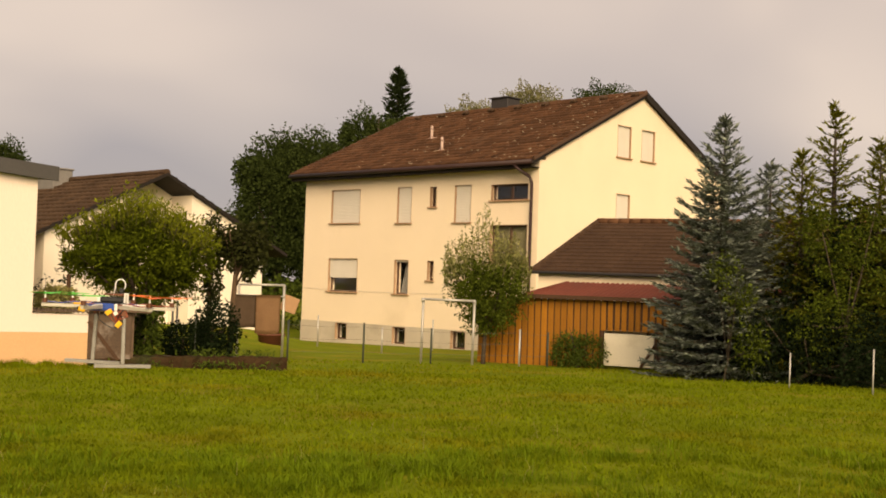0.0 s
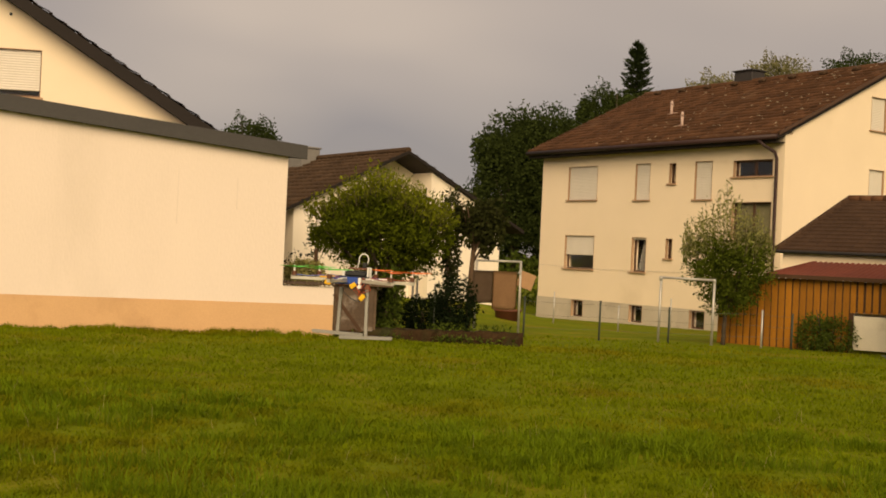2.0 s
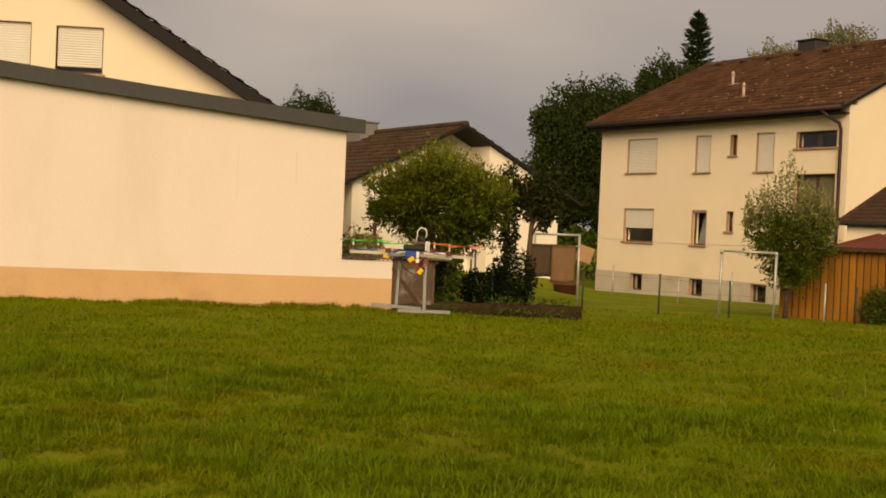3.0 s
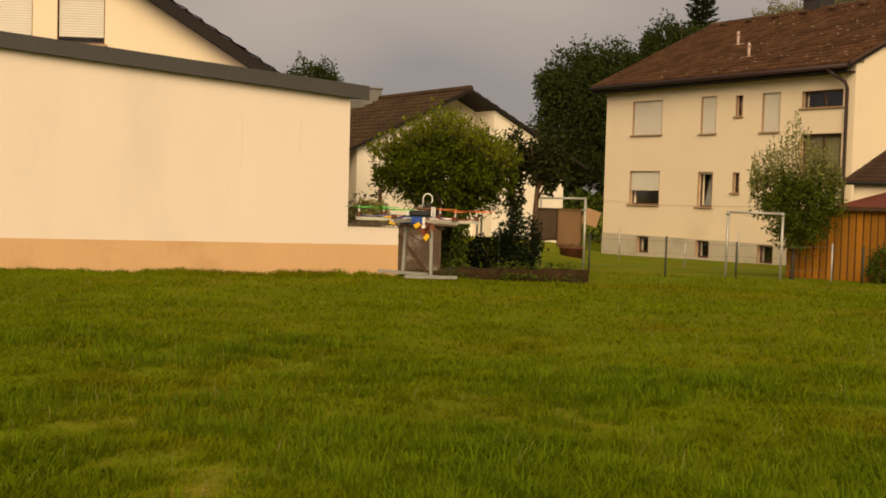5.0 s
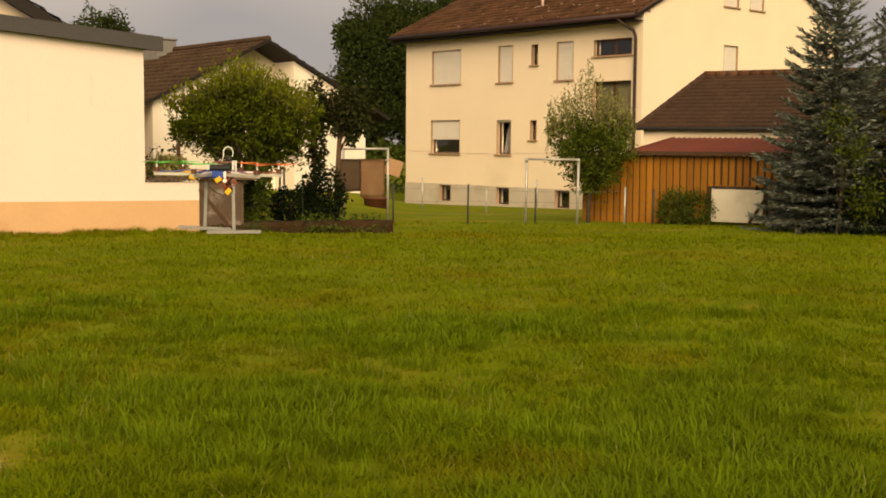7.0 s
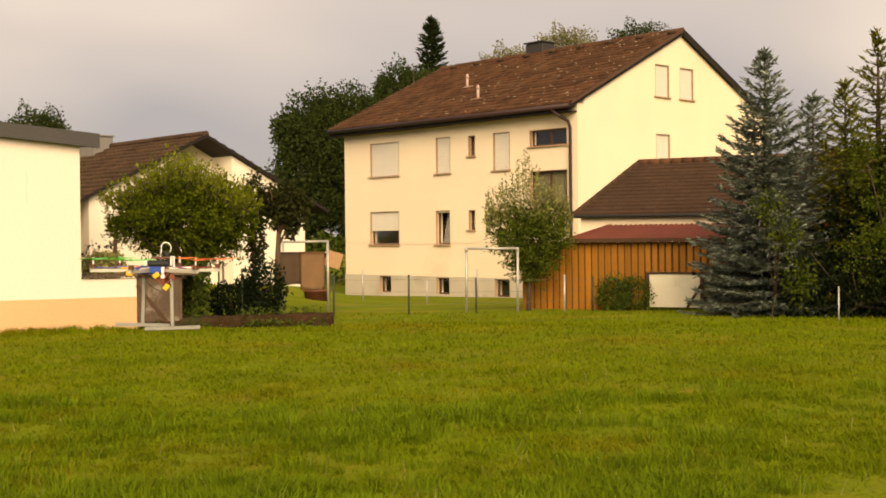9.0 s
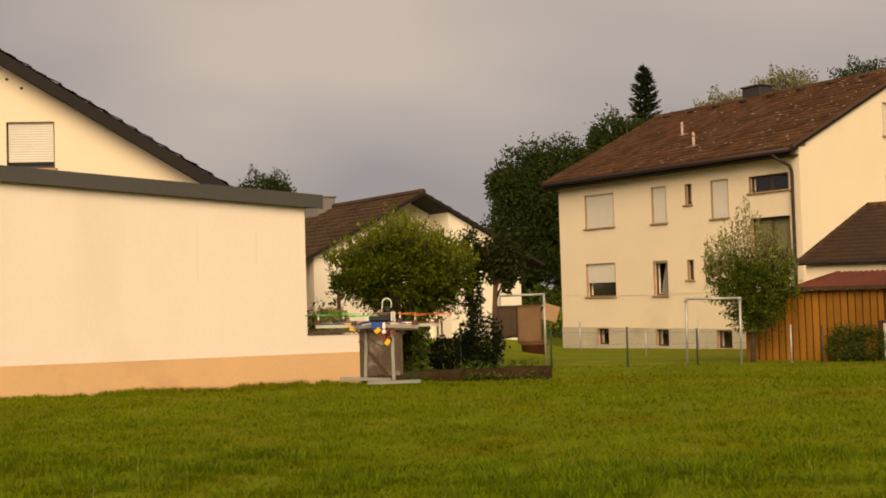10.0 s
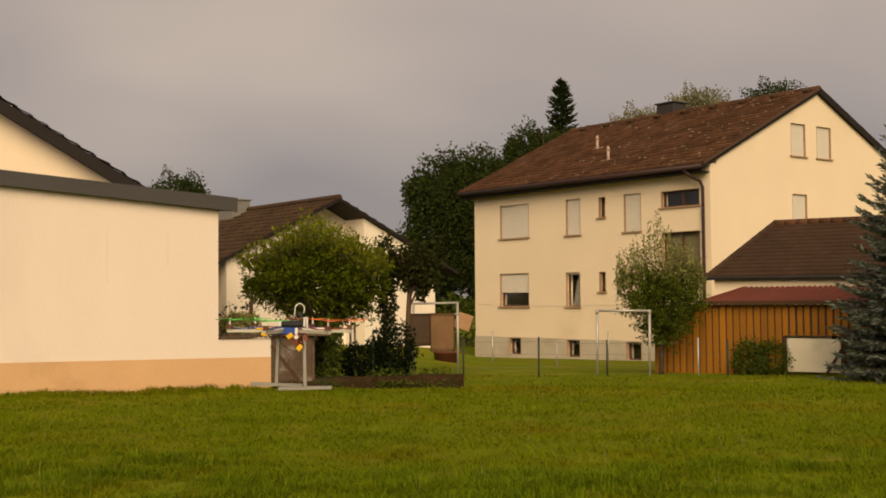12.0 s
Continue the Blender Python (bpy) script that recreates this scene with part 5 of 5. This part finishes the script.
add_shoots(pear, 130, (-0.95, 0.95), (-0.4, 0.4), 2.1, 1.5, "leaf_shoot", 0.09, 33)
# young shoots, lightened further to paint the bush's lit top
add_shoots(bush, 340, (-1.35, 1.3), (-0.85, 0.6), 2.44, 0.55, "leaf_young_lit", 0.085, 35, 0.14, 14, 0.42)
broadleaf("hedge_bush", "clipped green bush before the board fence", (3.2, 27.65, -0.28), 0.3, 0.05,
          [(-0.22, 0, 0.42, 0.40, 0.4, 0.45), (0.25, 0, 0.40, 0.42, 0.4, 0.43)], 3600, 0.07, "leaf_hedge", 34, category="bush", limbs=4, inner=0.45, gaps=0.15)

# conifers and hazel at the lawn's far corner
conifer("blue_spruce", "blue-grey spruce with layered drooping boughs", (5.75, 24.3, -0.15), 5.45, 1.85, "needle", 41, layers=23, per=18, twig=0.145, low=0.03, widest=1.55, power=0.84, jitter=0.6, dense=1.25)
conifer("blue_spruce", "smaller blue-grey spruce behind the first one", (8.0, 28.9, -0.3), 5.2, 1.7, "needle", 42, layers=22, per=13, twig=0.17, low=0.08, power=0.75)
for x, y, h, r, sd, words in ((7.35, 24.2, 4.75, 1.25, 49, "young yellow-green spruce beside the blue spruce"), (8.15, 24.6, 5.85, 1.25, 43, "tall yellow-green spruce with a thin leader"),
                              (8.75, 23.6, 5.0, 1.2, 50, "yellow-green spruce with soft hanging twigs"), (9.45, 24.3, 5.55, 1.3, 44, "green spruce with a thin leader at the garden corner"),
                              (10.5, 23.8, 5.1, 1.5, 57, "broad green spruce at the meadow's corner")):
    conifer("spruce", words, (x, y, -0.15), h, r, "needle_green", sd, layers=24, per=12, twig=0.15, low=0.05, power=0.74, widest=1.15, jitter=1.2, group="green spruces")
broadleaf("hazel", "loose yellow-green hazel before the spruces", (7.8, 22.7, -0.1), 1.2, 0.06,
          lumpy([(-0.4, 0, 2.9, 0.6, 0.6, 0.8), (0.2, 0, 2.0, 0.8, 0.7, 1.0), (-0.5, -0.2, 1.2, 0.8, 0.6, 0.8), (0.7, 0, 3.1, 0.5, 0.5, 0.8)], 6, 0.35, 9),
          9000, 0.065, "leaf_hazel", 45, category="hazel", limbs=4, inner=0.2, ragged=0.5, gaps=1.1)
broadleaf("hazel", "thin yellow-green hazel shoots before the blue spruce", (5.45, 22.62, -0.1), 0.5, 0.012,
          lumpy([(0.0, 0, 2.15, 0.36, 0.2, 0.42), (0.25, 0, 1.6, 0.32, 0.2, 0.45), (0.5, 0, 0.7, 0.4, 0.25, 0.5)], 4, 0.4, 12),
          1500, 0.075, "leaf_hazel", 59, category="hazel", limbs=5, inner=0.1, ragged=0.5, gaps=0.9)
# undergrowth darkened by leaf colour for the shade under the boughs
broadleaf("shrub", "undergrowth below the spruces, shade put into its dark leaves", (6.9, 22.9, -0.1), 0.3, 0.05,
          [(-0.3, 0.2, 0.6, 0.9, 0.6, 0.8), (0.7, -0.3, 0.6, 0.9, 0.6, 0.85), (1.5, -0.9, 0.6, 0.9, 0.6, 0.9), (0.95, -1.4, 0.35, 0.6, 0.45, 0.45), (1.65, -2.5, 0.35, 0.7, 0.45, 0.5)], 12000, 0.08, "leaf_shade", 47, category="shrub", limbs=6, inner=0.4, gaps=0.2)
# added mass of dark leaves, painting the unlit inside of the hazels
broadleaf("shrub", "added dark leaf mass for the shade inside the hazels", (8.3, 23.9, -0.1), 0.8, 0.06,
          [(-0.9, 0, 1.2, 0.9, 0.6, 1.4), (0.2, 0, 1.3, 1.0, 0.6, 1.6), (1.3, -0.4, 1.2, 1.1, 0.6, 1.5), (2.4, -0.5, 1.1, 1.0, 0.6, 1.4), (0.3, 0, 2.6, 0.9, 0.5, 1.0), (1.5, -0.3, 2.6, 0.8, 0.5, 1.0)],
          16000, 0.12, "leaf_shade", 48, category="shrub", limbs=8, inner=0.4, gaps=0.2)

# ======================= trees behind the houses =======================
broadleaf("oak", "large dark broad-crowned tree behind the houses", (-8.9, 61, -0.8), 4.0, 0.35,
          lumpy([(0.5, 0, 6.4, 2.4, 2.8, 3.3), (-0.5, 0, 5.4, 1.8, 1.9, 2.5), (1.5, 0, 7.9, 2.1, 2.1, 2.4), (-0.1, 0, 8.0, 1.8, 1.8, 2.0), (2.6, 0, 6.5, 2.2, 2.2, 3.2), (0, 0, 3.4, 3.0, 2.5, 2.0)], 9, 0.30, 6),
          95000, 0.165, "leaf_oak", 51, limbs=12, inner=0.55, ragged=0.3, gaps=0.35, ratio=0.6)
broadleaf("oak", "dark tall tree crown behind the big roof", (-4.6, 74, -0.8), 6.0, 0.35,
          lumpy([(0, 0, 9.0, 2.8, 2.8, 4.0), (-1.8, 0, 8.0, 2.2, 2.2, 3.2), (1.8, 0, 9.6, 2.3, 2.3, 3.2), (-0.8, 0, 11.6, 1.4, 1.4, 1.7), (3.8, 0, 8.8, 2.2, 2.2, 3.0)], 8, 0.30, 7),
          55000, 0.19, "leaf_oak", 52, limbs=10, inner=0.6, ragged=0.35, gaps=0.2, ratio=0.6)
conifer("spruce", "slender dark spruce rising behind the roof", (-3.6, 80, -0.8), 17.1, 2.3, "needle_dark", 53, layers=34, per=17, twig=0.42, low=0.45, power=0.75, widest=0.78, jitter=1.2, dense=1.1)
# haze is painted by the paler leaf colour of the first two crowns
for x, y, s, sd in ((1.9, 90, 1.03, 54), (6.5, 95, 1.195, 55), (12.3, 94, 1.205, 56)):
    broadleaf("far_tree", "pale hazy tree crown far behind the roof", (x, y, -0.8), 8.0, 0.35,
              [(0, 0, 13.6 * s, 2.6, 2.4, 2.6), (-1.5, 0, 12.6 * s, 2.0, 2, 2.2), (1.5, 0, 13.0 * s, 2.0, 2, 2.2)], 26000, 0.19, "leaf_far_hazed" if sd != 56 else "leaf_oak", sd, limbs=8,
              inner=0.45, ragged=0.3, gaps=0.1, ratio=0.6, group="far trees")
broadleaf("oak", "dark tree crown behind the garage roof", (-16.3, 42.0, -0.5), 2.5, 0.25,
          lumpy([(0, 0, 5.4, 1.3, 1.3, 1.5), (-1.0, 0, 5.0, 1.0, 1.0, 1.3), (0.7, 0, 5.2, 0.7, 0.8, 1.1), (0, 0, 3.6, 1.6, 1.4, 1.6)], 7, 0.32, 8), 36000, 0.115, "leaf_oak", 58, limbs=9, inner=0.45, ragged=0.3, gaps=0.1, ratio=0.6)


def far_hedge():
    rng = np.random.default_rng(61)
    n = 16000
    x = rng.uniform(-40, 45, n)
    y = 57 + rng.normal(0, 0.7, n) + 0.1 * np.abs(x)
    hgt = 2.5 + 0.5 * np.sin(x * 0.8) + 0.35 * np.sin(x * 2.1 + 1)
    z = -0.85 + hgt * rng.random(n) ** 0.7
    v, f = leaves(np.stack([x, y, z], 1), 0.30, rng, 0.1, 0.6)
    tagged(raw("far_hedge", v, f, M["leaf_hedge"]), "dense green hedge closing the gardens behind", "hedge", kind="stuff")


far_hedge()


# ======================= six-rotor drone hovering over the lawn =======================
def build_drone():
    t = thing("drone", pose(-1.907, 6.69, 1.394, 0, 1.0, 11.0), "home-built six-rotor drone of aluminium tube, hovering over the lawn", "drone")
    hub = part("hub_plate", boxed(-0.10, 0.10, -0.09, 0.09, 0.0, 0.006, bevel=0.002), M["black"], t, "black centre plate")
    part("hub_plate", boxed(-0.09, 0.09, -0.08, 0.08, 0.04, 0.045, bevel=0.002), M["black"], t)
    colours = ("orange_prop", "orange_prop", "green_prop", "green_prop", "green_prop", "orange_prop")
    for k in range(6):
        a = radians(12 + 60 * k)
        arm = part("arm", boxed(0.06, 0.37, -0.009, 0.009, 0.008, 0.026, bevel=0.0015), M["alu_light"], t, "bare aluminium square tube arm", m=pose(0, 0, 0, 0, 0, 12 + 60 * k))
        part("motor", tubed([(0.352, 0, 0.027), (0.352, 0, 0.032), (0.352, 0, 0.055)], 0.015, 14), M["motor"], arm, smooth=False)
        part("motor_mount", boxed(0.335, 0.37, -0.016, 0.016, 0.026, 0.03), M["alu"], arm)
        part("shaft", tubed([(0.352, 0, 0.055), (0.352, 0, 0.092)], 0.005, 10, 0.004), M["white"], arm, "bright prop adapter")
        bm = bmesh.new()
        turn = radians((20, 75, 10, 48, 110, -12)[k])
        for sgn in (1, -1):
            n = 12
            up, lo = [], []
            for i in range(n + 1):
                s = i / n
                r = 0.008 + 0.125 * s
                chord = 0.008 + 0.016 * math.sin(math.pi * min(s * 0.9 + 0.12, 1)) * (1 - 0.35 * s)
                tilt = 0.35 * (1 - 0.6 * s)
                for lst, dz in ((up, 0.0010), (lo, -0.0006)):
                    lst.append([bm.verts.new((sgn * r, sgn * chord * q, chord * q * tilt + dz + 0.004 * s)) for q in (-0.6, 0.4)])
            for i in range(n):
                bm.faces.new((up[i][0], up[i][1], up[i + 1][1], up[i + 1][0]))
                bm.faces.new((lo[i][0], lo[i + 1][0], lo[i + 1][1], lo[i][1]))
                for q in (0, 1):
                    bm.faces.new((up[i][q], up[i + 1][q], lo[i + 1][q], lo[i][q]))
            bm.faces.new((up[n][0], up[n][1], lo[n][1], lo[n][0]))
        tube(bm, [(0, 0, -0.004), (0, 0, 0.006)], 0.009, 12)
        part("propeller", bm, M[colours[k]], arm, colours[k].split("_")[0] + " two-blade propeller at rest", m=pose(0.352, 0, 0.082) @ Matrix.Rotation(turn, 4, "Z"))
        part("controller", boxed(0.13, 0.20, -0.014, 0.014, 0.027, 0.037, bevel=0.002), M["yellow" if k in (2, 3) else "white"], arm)
        for w, mat in ((-0.006, "red_wire"), (0.006, "blue")):
            part("lead", tubed([(0.09, w, 0.03), (0.2, w * 1.6, 0.04), (0.27, w, 0.032), (0.34, w * 0.6, 0.036)], 0.0028, 5), M[mat], arm)
    bat = part("battery", boxed(-0.105, 0.035, -0.115, -0.055, -0.002, 0.040, bevel=0.006), M["blue"], t, "blue shrink-wrapped battery pack")
    part("battery_end", boxed(0.035, 0.052, -0.114, -0.056, 0.0, 0.039, bevel=0.004), M["white"], bat)
    part("label_strip", boxed(-0.085, -0.055, -0.1165, -0.1152, 0.01, 0.03), M["white"], bat)
    for x, y, z, r in ((-0.14, -0.12, 0.003, 6), (0.008, -0.13, -0.008, -20), (0.065, -0.13, -0.075, -28)):
        plug = part("plug", boxed(-0.019, 0.019, -0.010, 0.010, -0.013, 0.013, bevel=0.003), M["yellow"], t, "yellow plug connector", m=pose(x, y, z, 0, r * 1.8, 10))
        part("plug_pins", boxed(-0.027, -0.019, -0.006, 0.006, -0.009, 0.009), M["black"], plug)
    rng = random.Random(9)
    for k in range(9):
        x = rng.uniform(0.02, 0.10)
        pts = [(x, -0.09, 0.01), (x + rng.uniform(-0.03, 0.03), -0.125, rng.uniform(-0.03, 0.0)), (0.065 + rng.uniform(-0.02, 0.03), -0.12, rng.uniform(-0.07, -0.03)), (rng.uniform(0.02, 0.1), -0.07, rng.uniform(-0.02, 0.02))]
        part("wire", tubed(pts, 0.0035, 5), M["red_wire" if k % 3 else "black"], t)
    part("wire", tubed([(-0.06, -0.09, -0.005), (-0.045, -0.1, -0.05), (0.0, -0.11, -0.085), (0.04, -0.11, -0.1)], 0.003, 5), M["black"], t)
    part("flight_box", boxed(-0.05, 0.075, -0.05, 0.05, 0.046, 0.075, bevel=0.006), M["black"], t, "black flight controller box")
    part("top_plate", boxed(-0.03, 0.085, -0.035, 0.045, 0.085, 0.095, bevel=0.002), M["motor"], t, "copper-brown upper plate")
    for x, y in ((-0.06, -0.05), (0.085, -0.05), (0.085, 0.05), (-0.06, 0.05), (0.1, -0.02)):
        part("standoff", tubed([(x, y, 0.0), (x, y, 0.10 if x > 0.08 else 0.075)], 0.005, 8), M["white"], t)
    loop = [(0.03, -0.02, 0.095)] + [(0.055 - 0.028 * math.cos(q), -0.02, 0.145 + 0.034 * math.sin(q)) for q in np.linspace(-0.35, math.pi + 0.7, 14)]
    part("aerial_cable", tubed([(0.02, -0.02, 0.09), *loop[1:]], 0.0032, 8), M["white"], t, "white looped aerial cable", smooth=True)
    part("receiver", boxed(0.05, 0.075, -0.03, -0.01, 0.10, 0.128, bevel=0.002), M["black"], t)
    part("lens_barrel", tubed([(0.045, -0.10, -0.012), (0.045, -0.13, -0.014)], 0.012, 12), M["white"], t)
    for x, y in ((-0.085, 0.17), (0.09, -0.09)):
        leg = part("leg", boxed(-0.010, 0.010, -0.010, 0.010, -0.300, 0.0, bevel=0.0015), M["alu"], t, "grey aluminium landing leg", m=pose(x, y, 0.0, 0, 1.5 if x < 0 else -1.5, 0))
        part("bracket", boxed(-0.016, 0.016, -0.016, 0.016, -0.03, 0.004, bevel=0.002), M["motor"], leg)
        part("skid", boxed(-0.155, 0.155, -0.010, 0.010, -0.320, -0.300, bevel=0.0015), M["alu"], leg, "flat aluminium landing skid")


build_drone()
